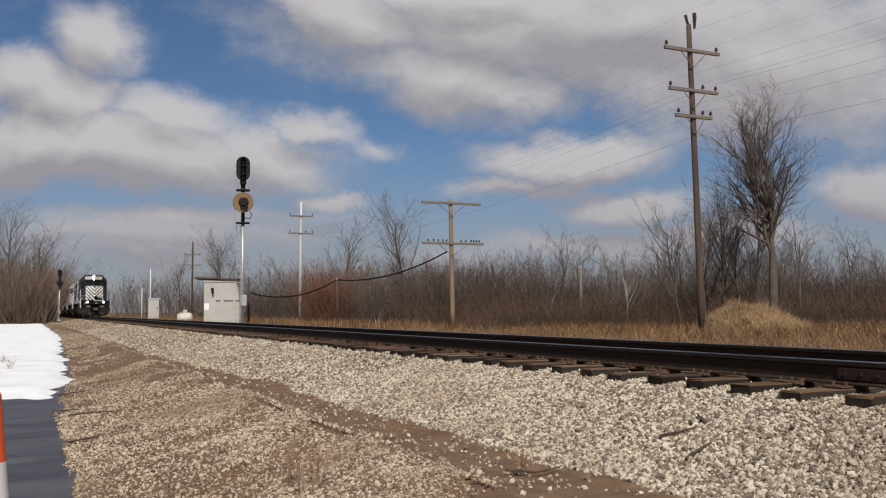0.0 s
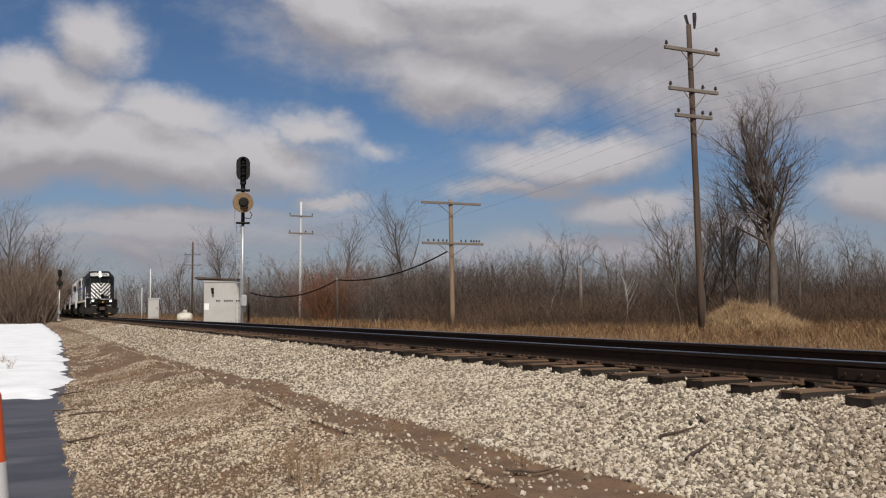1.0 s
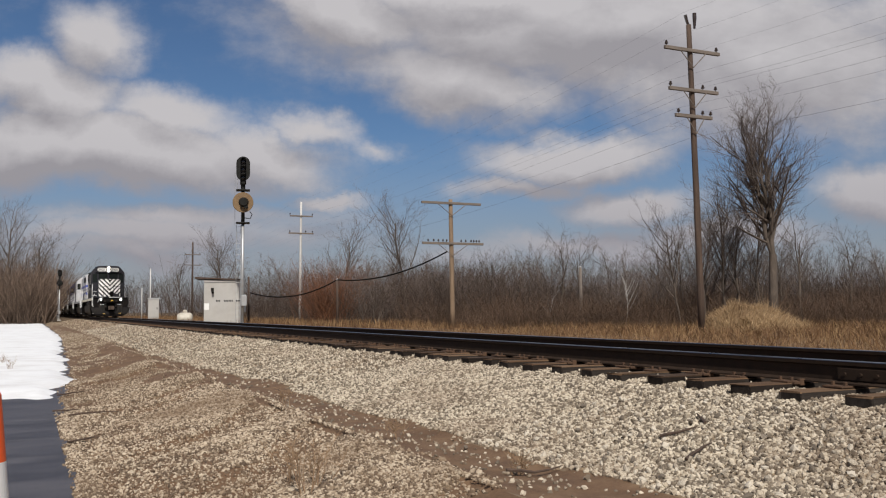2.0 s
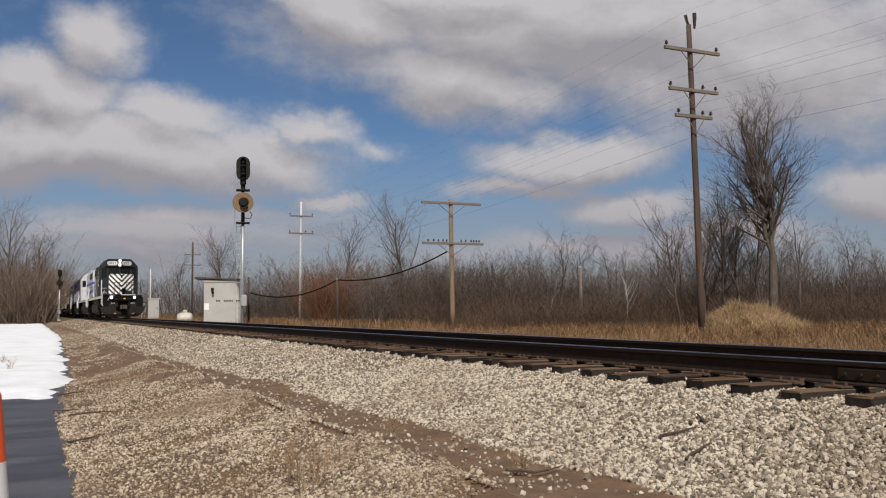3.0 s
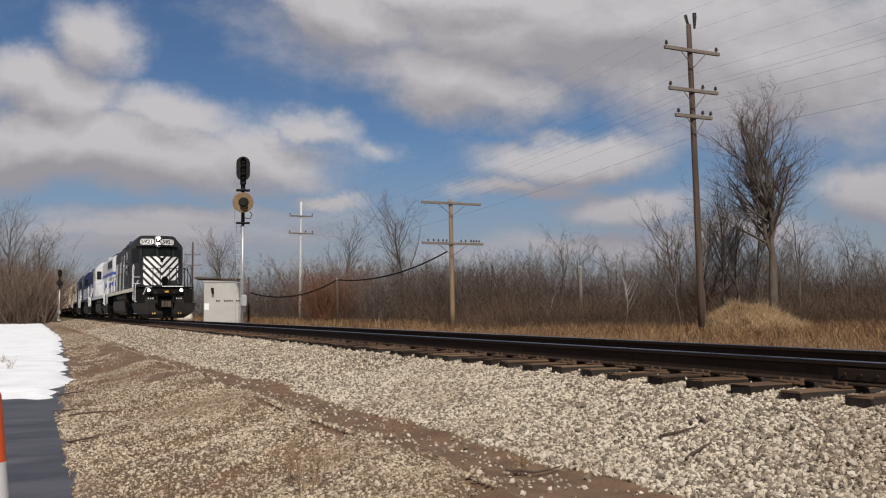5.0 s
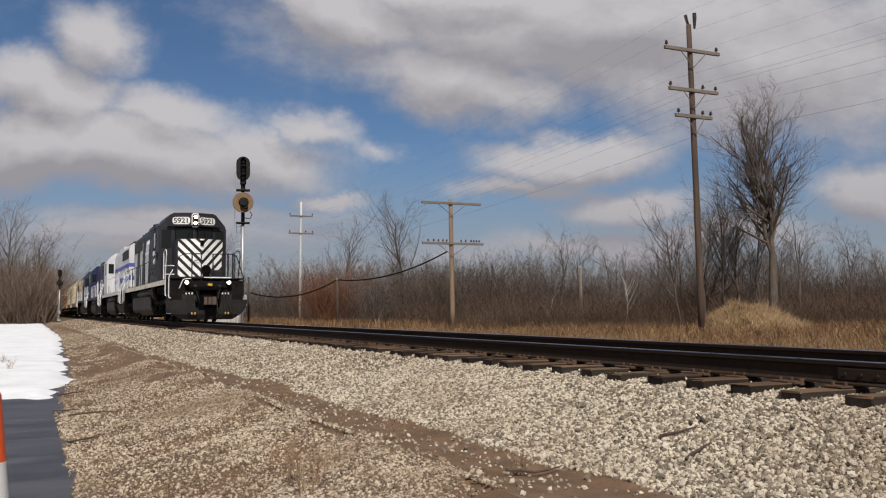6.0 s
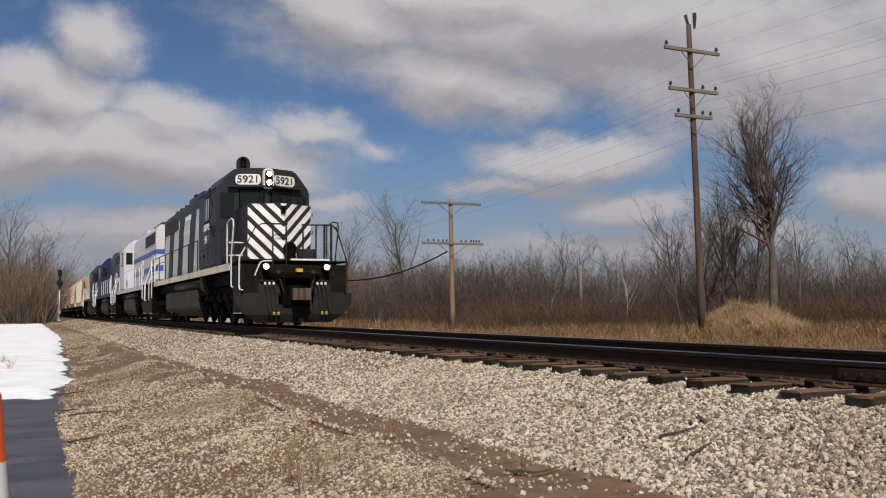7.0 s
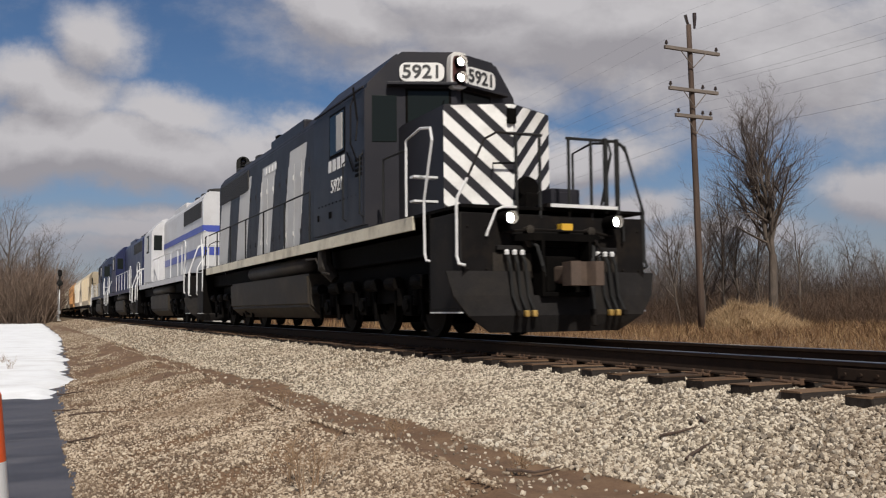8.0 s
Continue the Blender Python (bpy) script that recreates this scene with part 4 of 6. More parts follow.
def diesel(kind, length, hood_mat, cab_mat, sill_mat, label, axles=3, gap=2.05, stripe=None, lead=False, rail_mat=None, cab_back=6.7):
    """A road diesel with its cab towards y = 0. Deck at 1.85 m."""
    rail_mat = rail_mat or M_CHROME
    loco = new("locomotive")
    DECK = 1.85
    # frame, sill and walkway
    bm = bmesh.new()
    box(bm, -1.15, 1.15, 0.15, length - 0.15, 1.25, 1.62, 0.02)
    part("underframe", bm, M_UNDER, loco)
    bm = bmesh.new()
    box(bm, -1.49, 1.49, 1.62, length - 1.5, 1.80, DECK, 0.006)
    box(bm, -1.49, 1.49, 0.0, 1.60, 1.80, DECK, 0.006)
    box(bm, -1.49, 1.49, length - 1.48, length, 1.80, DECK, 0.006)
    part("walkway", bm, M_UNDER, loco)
    for sg in (-1, 1):
        bm = bmesh.new()
        xa, xb = sorted((sg * 1.46, sg * 1.50))
        box(bm, xa, xb, 1.62, length - 1.5, 1.63, 1.84, 0.006)
        part("side_sill", bm, sill_mat, loco, "cream painted side sill" if lead else "")
    # fuel tank, with air reservoirs above
    mid = length / 2 + 0.4
    bm = bmesh.new()
    prism(bm, [(-1.10, 0.28), (1.10, 0.28), (1.42, 0.55), (1.45, 1.22), (-1.45, 1.22), (-1.42, 0.55)], "y", mid - 3.2, mid + (4.6 if lead else 2.6))
    bmesh.ops.bevel(bm, geom=list(bm.edges), offset=0.05, segments=2, affect="EDGES")
    part("fuel_tank", bm, M_TANK, loco, "dusty black fuel tank")
    bm = bmesh.new()
    for sg in (-1, 1):
        lathe(bm, [(0.06, mid - 2.9), (0.19, mid - 2.8), (0.19, mid + 2.6), (0.06, mid + 2.7)], "y", (sg * 1.2, 0, 1.43), 14)
    part("air_reservoir", bm, M_TANK, loco, smooth=True)
    bm = bmesh.new()
    tube(bm, [(-1.47, mid - 3.2, 1.5), (-1.47, mid - 3.9, 1.48), (-1.44, mid - 4.2, 1.2), (-1.42, mid - 4.6, 1.15)], 0.022, 6)
    part("pipe", bm, M_TANK, loco)
    bm = bmesh.new()
    tube(bm, [(-1.35, mid - 4.1, 1.62), (-1.35, mid - 4.15, 1.3), (-1.2, mid - 4.3, 1.05)], [0.14, 0.16, 0.1], 10)
    part("filter", bm, M_TANK, loco)
    reach = gap * (axles - 1) / 2
    y1, y2 = 1.55 + 0.85 + reach, length - 1.55 - 0.85 - reach
    truck(loco, y1, axles, gap)
    truck(loco, y2, axles, gap)
    # long hood
    hb = length - 0.75
    hs = cab_back - 0.05
    HT = 4.94
    bm = bmesh.new()
    prism(bm, [(-0.93, DECK), (0.93, DECK), (0.93, 4.66), (0.74, HT), (-0.74, HT), (-0.93, 4.66)], "y", hs, hb)
    bmesh.ops.bevel(bm, geom=[e for e in bm.edges if abs(e.verts[0].co.z - e.verts[1].co.z) < 0.02 and e.verts[0].co.z > 4.2], offset=0.05, segments=2, affect="EDGES")
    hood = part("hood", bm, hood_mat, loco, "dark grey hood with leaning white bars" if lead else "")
    # hood doors as thin raised panels, with latches
    dw = 0.66
    nd = int((hb - 3.6 - hs - 0.9) / dw)
    for sg in (-1,):
        for k in range(nd):
            y = hs + 0.9 + k * dw
            bm = bmesh.new()
            box(bm, sg * 0.945, sg * 0.93, y + 0.014, y + dw - 0.014, DECK + 0.12, 4.0, 0.004)
            dr = part("hood_door", bm, hood_mat, loco)
            for z in (2.25, 3.6):
                bm = bmesh.new()
                box(bm, -0.965, -0.94, y + 0.05, y + 0.09, z, z + 0.12)
                part("latch", bm, hood_mat, dr)
    # radiator grilles
    for sg in (-1, 1):
        bm = bmesh.new()
        xa, xb = sorted((sg * 0.925, sg * 0.96))
        box(bm, xa, xb, hb - 4.4, hb - 0.3, 3.98, 4.58, 0.01)
        for k in range(9):
            box(bm, min(xa, xb) - 0.012, max(xa, xb) + 0.012, hb - 4.35, hb - 0.35, 4.02 + k * 0.062, 4.04 + k * 0.062)
        part("radiator_grille", bm, M_GRILLE, loco, "dark radiator grille")
    # roof: fans, dynamic brake, exhaust, horn
    for k in range(3):
        bm = bmesh.new()
        c = hb - 1.1 - k * 1.35
        lathe(bm, [(0.60, HT - 0.02), (0.60, HT + 0.16), (0.56, HT + 0.20), (0.10, HT + 0.20), (0.05, HT + 0.22)], "z", (0, c, 0), 22)
        part("roof_fan", bm, M_GRILLE, loco)
    bm = bmesh.new()
    box(bm, -0.86, 0.86, hs + 3.0, hs + 6.2, 4.50, HT + 0.07, 0.05)
    part("brake_housing", bm, hood_mat if not lead else M_GREY, loco)
    bm = bmesh.new()
    box(bm, -0.35, 0.35, hs + 7.0, hs + 7.9, HT, HT + 0.22, 0.04)
    part("silencer", bm, M_UNDER, loco)
    bm = bmesh.new()
    lathe(bm, [(0.22, HT), (0.24, HT + 0.35), (0.20, HT + 0.38)], "z", (-0.35, hs + 6.75, 0), 14)
    part("exhaust_stack", bm, M_UNDER, loco)
    # cab
    W = 1.5
    cb0, cb1 = 3.7, cab_back
    apex = 3.12
    bm = bmesh.new()
    fr = []
    for x, z in [(-W, DECK), (-W, 4.32), (-0.95, 4.93), (0, 4.93), (0.95, 4.93), (W, 4.32), (W, DECK), (0, DECK)]:
        fr.append(bm.verts.new((x, apex + (cb0 - apex) * min(1, abs(x) / W), z)))
    bk = [bm.verts.new((v.co.x, cb1, v.co.z)) for v in fr]
    n = len(fr)
    for k in range(n):
        bm.faces.new((fr[k], bk[k], bk[(k + 1) % n], fr[(k + 1) % n]))
    bm.faces.new(bk)
    bm.faces.new((fr[0], fr[1], fr[2], fr[3], fr[7]))
    bm.faces.new((fr[7], fr[3], fr[4], fr[5], fr[6]))
    bmesh.ops.recalc_face_normals(bm, faces=bm.faces)
    bmesh.ops.bevel(bm, geom=[e for e in bm.edges if abs(e.verts[0].co.y - e.verts[1].co.y) > 1], offset=0.06, segments=2, affect="EDGES")
    cab = part("cab", bm, cab_mat, loco)
    fold = math.degrees(math.atan2(cb0 - apex, W))

    def face_plate(name, sg, x0, x1, z0, z1, mat, proud, bevel=0.0, parent=cab, label="", round_=0):
        """A plate on one half of the folded cab front."""
        bm_ = bmesh.new()
        if round_:
            pts = []
            for cx, cz, a0 in ((x1 - round_, z1 - round_, 0), (x0 + round_, z1 - round_, 90), (x0 + round_, z0 + round_, 180), (x1 - round_, z0 + round_, 270)):
                pts += [(cx + round_ * math.cos(radians(a0 + 22.5 * k)), cz + round_ * math.sin(radians(a0 + 22.5 * k))) for k in range(5)]
            prism(bm_, [(sg * px_, pz_) for px_, pz_ in pts], "y", -proud, 0.03)
        else:
            xa_, xb_ = sorted((sg * x0, sg * x1))
            box(bm_, xa_, xb_, -proud, 0.03, z0, z1, bevel)
        return part(name, bm_, mat, parent, label, at=pose(0, apex, 0, 0, 0, sg * fold))

    def side_plate(name, y0, y1, z0, z1, mat, sg=-1, proud=0.012, parent=cab, label=""):
        bm_ = bmesh.new()
        xa_, xb_ = sorted((sg * (W - 0.02), sg * (W + proud)))
        box(bm_, xa_, xb_, y0, y1, z0, z1, 0.01)
        return part(name, bm_, mat, parent, label)
    for sg in (-1, 1):
        w1 = face_plate("windshield", sg, 0.14, 0.86, 3.66, 4.24, M_GLASS, 0.012, 0.01, label="dark windshield pane")
        face_plate("window_frame", sg, 0.10, 0.90, 3.62, 4.28, M_UNDER, 0.006, 0.01)
        face_plate("front_window", sg, 1.05, 1.48, 3.34, 4.16, M_GLASS, 0.012, 0.01, label="dark side pane")
        bm = bmesh.new()
        box(bm, *sorted((sg * 1.02, sg * 1.40)), cb1 - 0.01, cb1 + 0.012, 3.40, 4.12, 0.01)
        part("rear_window", bm, M_GLASS, cab, "dark rear cab window")
        for y0, y1 in ((4.78, 5.62),):
            fr_ = side_plate("window_frame", y0 - 0.05, y1 + 0.05, 3.33, 4.19, M_UNDER, sg, 0.006)
            pane = side_plate("window", y0, y1, 3.38, 4.14, M_GLASS, sg, 0.012, label="dark sliding cab window")
            if y0 > 4.7:
                bm = bmesh.new()
                xa, xb = sorted((sg * (W + 0.008), sg * (W + 0.024)))
                box(bm, xa, xb, y0 + 0.08, y0 + 0.42, 3.42, 4.10, 0.006)
                part("blind", bm, M_HUT, pane, "grey sun blind")
    for sg in (-1, 1):
        face_plate("sun_visor", sg, 0.0, 1.22, 4.31, 4.36, cab_mat, 0.17, 0.008)
    if lead:
        # number boards, headlight, lettering
        for sg in (-1, 1):
            nb = face_plate("number_board", sg, 0.22, 1.00, 4.40, 4.73, M_LWHITE, 0.035, label="white rounded number board", round_=0.12)
            at = pose(sg * 0.61, -0.042, 4.56, 90, 0, 0)
            letters("5921", 0.325, nb, at, M_LETTER, "number", "black numerals", 0.004, 1.08, 0.006)
        bm = bmesh.new()
        out = []
        for k in range(24):
            a = 2 * math.pi * k / 24
            out.append((0.165 * math.copysign(abs(math.cos(a)) ** 0.5, math.cos(a)), 4.58 + 0.325 * math.copysign(abs(math.sin(a)) ** 0.5, math.sin(a))))
        prism(bm, out, "y", apex - 0.10, apex + 0.1)
        hl = part("headlight_case", bm, M_LWHITE, cab, "white rimmed twin headlight housing")
        bm = bmesh.new()
        prism(bm, [(x * 0.78, 4.58 + (z - 4.58) * 0.80) for x, z in out], "y", apex - 0.112, apex)
        part("reflector_panel", bm, M_RED, hl, "dark brown headlight panel")
        for z in (4.44, 4.72):
            bm = bmesh.new()
            lathe(bm, [(0.092, apex - 0.113), (0.092, apex - 0.245), (0.10, apex - 0.245), (0.104, apex - 0.113)], "y", (0, 0, z), 18)
            part("lamp_rim", bm, M_UNDER, hl)
            bm = bmesh.new()
            lathe(bm, [(0.005, apex - 0.135), (0.045, apex - 0.132), (0.074, apex - 0.122)], "y", (0, 0, z), 18)
            part("headlamp", bm, M_HEADLAMP, hl, "lit headlamp")
        # operator initials as plain bars, running number below
        bm = bmesh.new()
        for k in range(4):
            y = 5.72 - k * 0.26
            box(bm, -W - 0.008, -W, y - 0.17, y, 3.08, 3.30)
        part("lettering", bm, M_LWHITE, cab, "plain white lettering bars")
        letters("5921", 0.36, cab, pose(-W - 0.004, 5.22, 2.78, 90, 0, -90), M_LWHITE, "number", "white numerals")
        bm = bmesh.new()
        for k in range(4):
            y = 13.2 - k * 0.34
            box(bm, -0.945, -0.93, y - 0.22, y, 4.14, 4.31)
        part("lettering", bm, M_LWHITE, hood, "plain white lettering bars")
    # low nose with folded front
    nw, nt_, na, ns = 0.95, 3.62, 1.20, 1.68
    bm = bmesh.new()
    pts = [(-nw, ns), (0, na), (nw, ns), (nw, 3.6), (-nw, 3.6)]
    prism(bm, pts, "z", DECK, nt_)
    bmesh.ops.bevel(bm, geom=[e for e in bm.edges if min(e.verts[0].co.z, e.verts[1].co.z) > 3.5], offset=0.04, segments=2, affect="EDGES")
    part("nose", bm, cab_mat, loco)
    nf = math.degrees(math.atan2(ns - na, nw))
    bm = bmesh.new()
    va = [bm.verts.new(p) for p in ((-nw, ns - 0.012, DECK + 0.12), (0, na - 0.013, DECK + 0.12), (0, na - 0.013, nt_ - 0.03), (-nw, ns - 0.012, nt_ - 0.03))]
    vb = [bm.verts.new(p) for p in ((nw, ns - 0.012, DECK + 0.12), (nw, ns - 0.012, nt_ - 0.03))]
    bm.faces.new(va)
    bm.faces.new((va[1], vb[0], vb[1], va[2]))
    r_ = bmesh.ops.extrude_face_region(bm, geom=bm.faces[:])
    bmesh.ops.translate(bm, verts=[v for v in r_["geom"] if isinstance(v, bmesh.types.BMVert)], vec=(0, 0.008, 0))
    bmesh.ops.recalc_face_normals(bm, faces=bm.faces)
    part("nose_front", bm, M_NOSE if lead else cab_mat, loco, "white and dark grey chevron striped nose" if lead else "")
    # pilot, steps, plow, coupler and hoses at both ends
    for end in (0, 1):
        def ey(y):
            return y if end == 0 else length - y
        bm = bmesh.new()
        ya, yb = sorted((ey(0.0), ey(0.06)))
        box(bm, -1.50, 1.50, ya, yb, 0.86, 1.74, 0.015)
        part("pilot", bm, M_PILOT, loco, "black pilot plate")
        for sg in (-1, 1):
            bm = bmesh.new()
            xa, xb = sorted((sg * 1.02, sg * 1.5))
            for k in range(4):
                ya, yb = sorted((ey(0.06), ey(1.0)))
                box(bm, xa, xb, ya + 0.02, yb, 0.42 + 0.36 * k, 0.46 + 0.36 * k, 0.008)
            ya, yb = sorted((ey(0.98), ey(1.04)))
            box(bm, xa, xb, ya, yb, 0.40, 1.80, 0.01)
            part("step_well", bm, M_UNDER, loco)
            bm = bmesh.new()
            xa, xb = sorted((sg * 1.47, sg * 1.505))
            ya, yb = sorted((ey(0.0), ey(0.98)))
            box(bm, xa, xb, ya, yb, 0.44, 1.74, 0.012)
            box(bm, xa - 0.004, xb + 0.004, ya, yb, 0.405, 0.44)
            part("step_side", bm, M_PLOW, loco)
            bm = bmesh.new()
            box(bm, xa - 0.006, xb + 0.006, ya, yb, 0.385, 0.405)
            part("step_edge", bm, M_CHROME, loco, "white edged lowest step")
            # corner grab irons
            for yy, bend in ((0.03, 0.0), (1.08, 0.0)):
                bm = bmesh.new()
                x = sg * 1.54
                top = 2.98 if yy > 0.5 else 2.35
                if yy > 0.5:
                    pts = [(x - sg * 0.08, ey(yy - 0.14), 1.12), (x, ey(yy - 0.05), 1.14), (x, ey(yy), 1.25), (x, ey(yy + 0.02), 2.0), (x, ey(yy - 0.28), 2.85), (x, ey(yy - 0.22), 3.03), (x - sg * 0.02, ey(yy + 0.2), 3.10), (x - sg * 0.03, ey(yy + 0.75), 3.02), (x - sg * 0.03, ey(yy + 0.75), 1.85)]
                else:
                    pts = [(x - sg * 0.08, ey(yy - 0.10), 1.02), (x, ey(yy - 0.06), 1.04), (x, ey(yy), 1.15), (x, ey(yy), 1.85), (x - sg * 0.30, ey(yy - 0.02), 2.72), (x - sg * 0.42, ey(yy - 0.02), 2.85)]
                    if sg < 0:
                        pts = pts[:4] + [(x + 0.02, ey(yy), 1.95), (x + 0.16, ey(yy - 0.01), 2.2)]
                        bm2 = bmesh.new()
                        tube(bm2, [(x + 0.16, ey(yy - 0.01), 2.2), (x + 0.42, ey(yy - 0.02), 2.75), (x + 0.62, ey(yy - 0.02), 2.86), (x + 1.25, ey(yy - 0.02), 2.86)], 0.017, 6)
                        part("nose_rail", bm2, M_PLOW, loco)
                tube(bm, pts, 0.021, 7)
                part("grab_iron", bm, rail_mat if sg < 0 or not lead else M_HOSE, loco, "white painted grab iron" if sg < 0 else "")
        # front platform railing, each post and rail by itself
        tubing, word = (M_HOSE, "dark tubular end railing") if lead else (rail_mat, "")
        for x in (-0.62, -0.24, 0.24, 0.62):
            bm = bmesh.new()
            tube(bm, [(x, ey(0.02), 1.7), (x, ey(0.02), 2.86)], 0.024, 6)
            part("railing_post", bm, tubing, loco)
        for xa, xb in ((-0.72, -0.2), (0.2, 1.06)):
            bm = bmesh.new()
            pts = [(xa, ey(0.02), 2.86), (xb, ey(0.02), 2.87)]
            if xb > 1:
                pts += [(1.22, ey(0.02), 2.80), (1.5, ey(0.02), 1.95), (1.52, ey(0.02), 1.1)]
            tube(bm, pts, 0.022, 6)
            part("end_railing", bm, tubing, loco, word)
        for x in (0.86, 1.06):
            bm = bmesh.new()
            box(bm, x - 0.03, x + 0.03, ey(0.0) - 0.02, ey(0.0) + 0.02, 1.8, 2.9)
            part("flat_post", bm, tubing, loco)
        bm = bmesh.new()
        box(bm, -0.2, 1.02, *sorted((ey(-0.10), ey(0.25))), 1.84, 1.90, 0.01)
        part("drop_step", bm, M_STEEL, loco)
        if end == 0 or not lead:
            # plow: a bent blade, wider at the top
            bm = bmesh.new()
            rows_ = [(0.12, 0.02, 1.05), (0.35, -0.06, 1.42), (0.62, -0.02, 1.62), (0.95, 0.04, 1.70)]
            ring = []
            for z, yo, wx in rows_:
                ring.append([bm.verts.new((x * wx, ey(yo - 0.22 * (1 - abs(x))), z)) for x in (-1, -0.72, -0.3, 0.3, 0.72, 1)])
            for a, b_ in zip(ring, ring[1:]):
                for k in range(5):
                    if k == 2 and a is ring[2]:
                        continue
                    bm.faces.new((a[k], a[k + 1], b_[k + 1], b_[k]))
            r_ = bmesh.ops.extrude_face_region(bm, geom=bm.faces[:])
            bmesh.ops.translate(bm, verts=[v for v in r_["geom"] if isinstance(v, bmesh.types.BMVert)], vec=(0, 0.04 if end == 0 else -0.04, 0))
            bmesh.ops.recalc_face_normals(bm, faces=bm.faces)
            part("snow_plow", bm, M_PLOW, loco, "grey steel snow plow")
        bm = bmesh.new()
        box(bm, -0.36, 0.36, *sorted((ey(-0.04), ey(0.7))), 0.62, 1.30, 0.03)
        box(bm, -0.24, 0.24, *sorted((ey(-0.12), ey(0.0))), 0.66, 1.16, 0.03)
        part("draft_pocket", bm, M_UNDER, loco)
        bm = bmesh.new()
        box(bm, -0.12, 0.12, *sorted((ey(-0.55), ey(0.1))), 0.78, 1.02, 0.04)
        bmesh.ops.recalc_face_normals(bm, faces=bm.faces)
        prism(bm, [(-0.20, ey(-0.45)), (-0.24, ey(-0.72)), (-0.14, ey(-0.80)), (-0.05, ey(-0.66)), (0.06, ey(-0.64)), (0.10, ey(-0.80)), (0.24, ey(-0.78)), (0.26, ey(-0.55)), (0.16, ey(-0.42))], "z", 0.74, 1.06)
        part("coupler", bm, surface("coupler_rust", [(0.05, 0.034, 0.026), (0.11, 0.075, 0.055)], scale=6, fine=50, rough=0.8, bump=0.3), loco, "rusty brown knuckle coupler")
        bm = bmesh.new()
        tube(bm, [(-0.9, ey(-0.06), 1.48), (-0.5, ey(-0.10), 1.52), (0.5, ey(-0.10), 1.52), (0.9, ey(-0.06), 1.46)], 0.02, 6)
        tube(bm, [(0.5, ey(-0.10), 1.52), (0.45, ey(-0.45), 1.2), (0.3, ey(-0.5), 1.12)], 0.018, 6)
        part("uncoupling_lever", bm, M_STEEL, loco)
        if end == 0:
            # multiple-unit hoses with pale couplings, and brake hoses
            for sg in (-1, 1):
                for k in range(3):
                    x = sg * (0.62 + 0.12 * k)
                    bm = bmesh.new()
                    tube(bm, [(x, 0.0, 1.22), (x, -0.10, 1.20), (x + 0.02, -0.16, 1.05), (x + 0.05, -0.17, 0.62), (x + 0.10, -0.24, 0.42)], [0.02, 0.024, 0.024, 0.02, 0.02], 7)
                    hose = part("air_hose", bm, M_HOSE, loco, "black rubber air hose")
                    bm = bmesh.new()
                    lathe(bm, [(0.032, 0), (0.035, 0.05), (0.02, 0.07)], "z", (x, -0.11, 1.17), 8)
                    part("hose_clamp", bm, M_CHROME, hose)
                    bm = bmesh.new()
                    box(bm, x + 0.06, x + 0.13, -0.29, -0.21, 0.33, 0.42, 0.02)
                    part("hose_coupling", bm, M_BRASS if k < 2 else M_STEEL, hose, "brass hose coupling")
            bm = bmesh.new()
            tube(bm, [(0.34, -0.05, 0.95), (0.36, -0.3, 0.85), (0.36, -0.34, 0.5), (0.34, -0.38, 0.25)], [0.035, 0.04, 0.035, 0.035], 8)
            part("brake_hose", bm, M_HOSE, loco)
            bm = bmesh.new()
            tube(bm, [(0.35, -0.36, 0.42), (0.34, -0.40, 0.2)], [0.05, 0.045], 8)
            part("hose_coupling", bm, M_STEEL, loco)
            # ditch lights
            for sg in (-1, 1):
                x = sg * 0.86
                bm = bmesh.new()
                lathe(bm, [(0.10, -0.02), (0.10, -0.29), (0.088, -0.29), (0.086, -0.17)], "y", (x, 0, 1.66), 18)
                box(bm, x - 0.05, x + 0.05, -0.08, 0.02, 1.48, 1.56, 0.01)
                dl = part("ditch_light", bm, M_UNDER, loco)
                bm = bmesh.new()
                lathe(bm, [(0.005, -0.215), (0.04, -0.205), (0.068, -0.188)], "y", (x, 0, 1.66), 18)
                part("lens", bm, M_DITCH if lead else M_LENS_DARK, dl, "lit white lamp" if lead else "")
            if lead:
                # anticlimber beam, hose brackets, jumper sockets and pilot grab rails
                bm = bmesh.new()
                prism(bm, [(-0.72, -0.02), (-0.52, -0.26), (0.52, -0.26), (0.72, -0.02)], "z", 1.36, 1.46)
                part("anticlimber", bm, M_UNDER, loco)
                for sg in (-1, 1):
                    bm = bmesh.new()
                    box(bm, sg * 0.74 - 0.24, sg * 0.74 + 0.24, -0.07, 0.0, 1.235, 1.30, 0.01)
                    part("hose_bracket", bm, M_PLOW, loco)
                    bm = bmesh.new()
                    box(bm, sg * 0.72 - 0.30, sg * 0.72 + 0.30, -0.012, 0.0, 0.95, 1.20, 0.005)
                    part("cover_plate", bm, M_TANK, loco)
                    for z, r in ((1.36, 0.07), (1.52, 0.05)):
                        bm = bmesh.new()
                        lathe(bm, [(r, 0.0), (r, -0.10), (r * 1.25, -0.105), (r * 1.25, -0.14), (r * 0.4, -0.15)], "y", (sg * 0.50, 0, z), 12)
                        part("jumper_socket", bm, M_TANK, loco)
                    bm = bmesh.new()
                    tube(bm, [(sg * 0.50, -0.13, 1.36), (sg * 0.46, -0.24, 1.28), (sg * 0.40, -0.28, 1.02), (sg * 0.34, -0.22, 0.88)], 0.028, 7)
                    part("jumper_cable", bm, M_HOSE, loco)
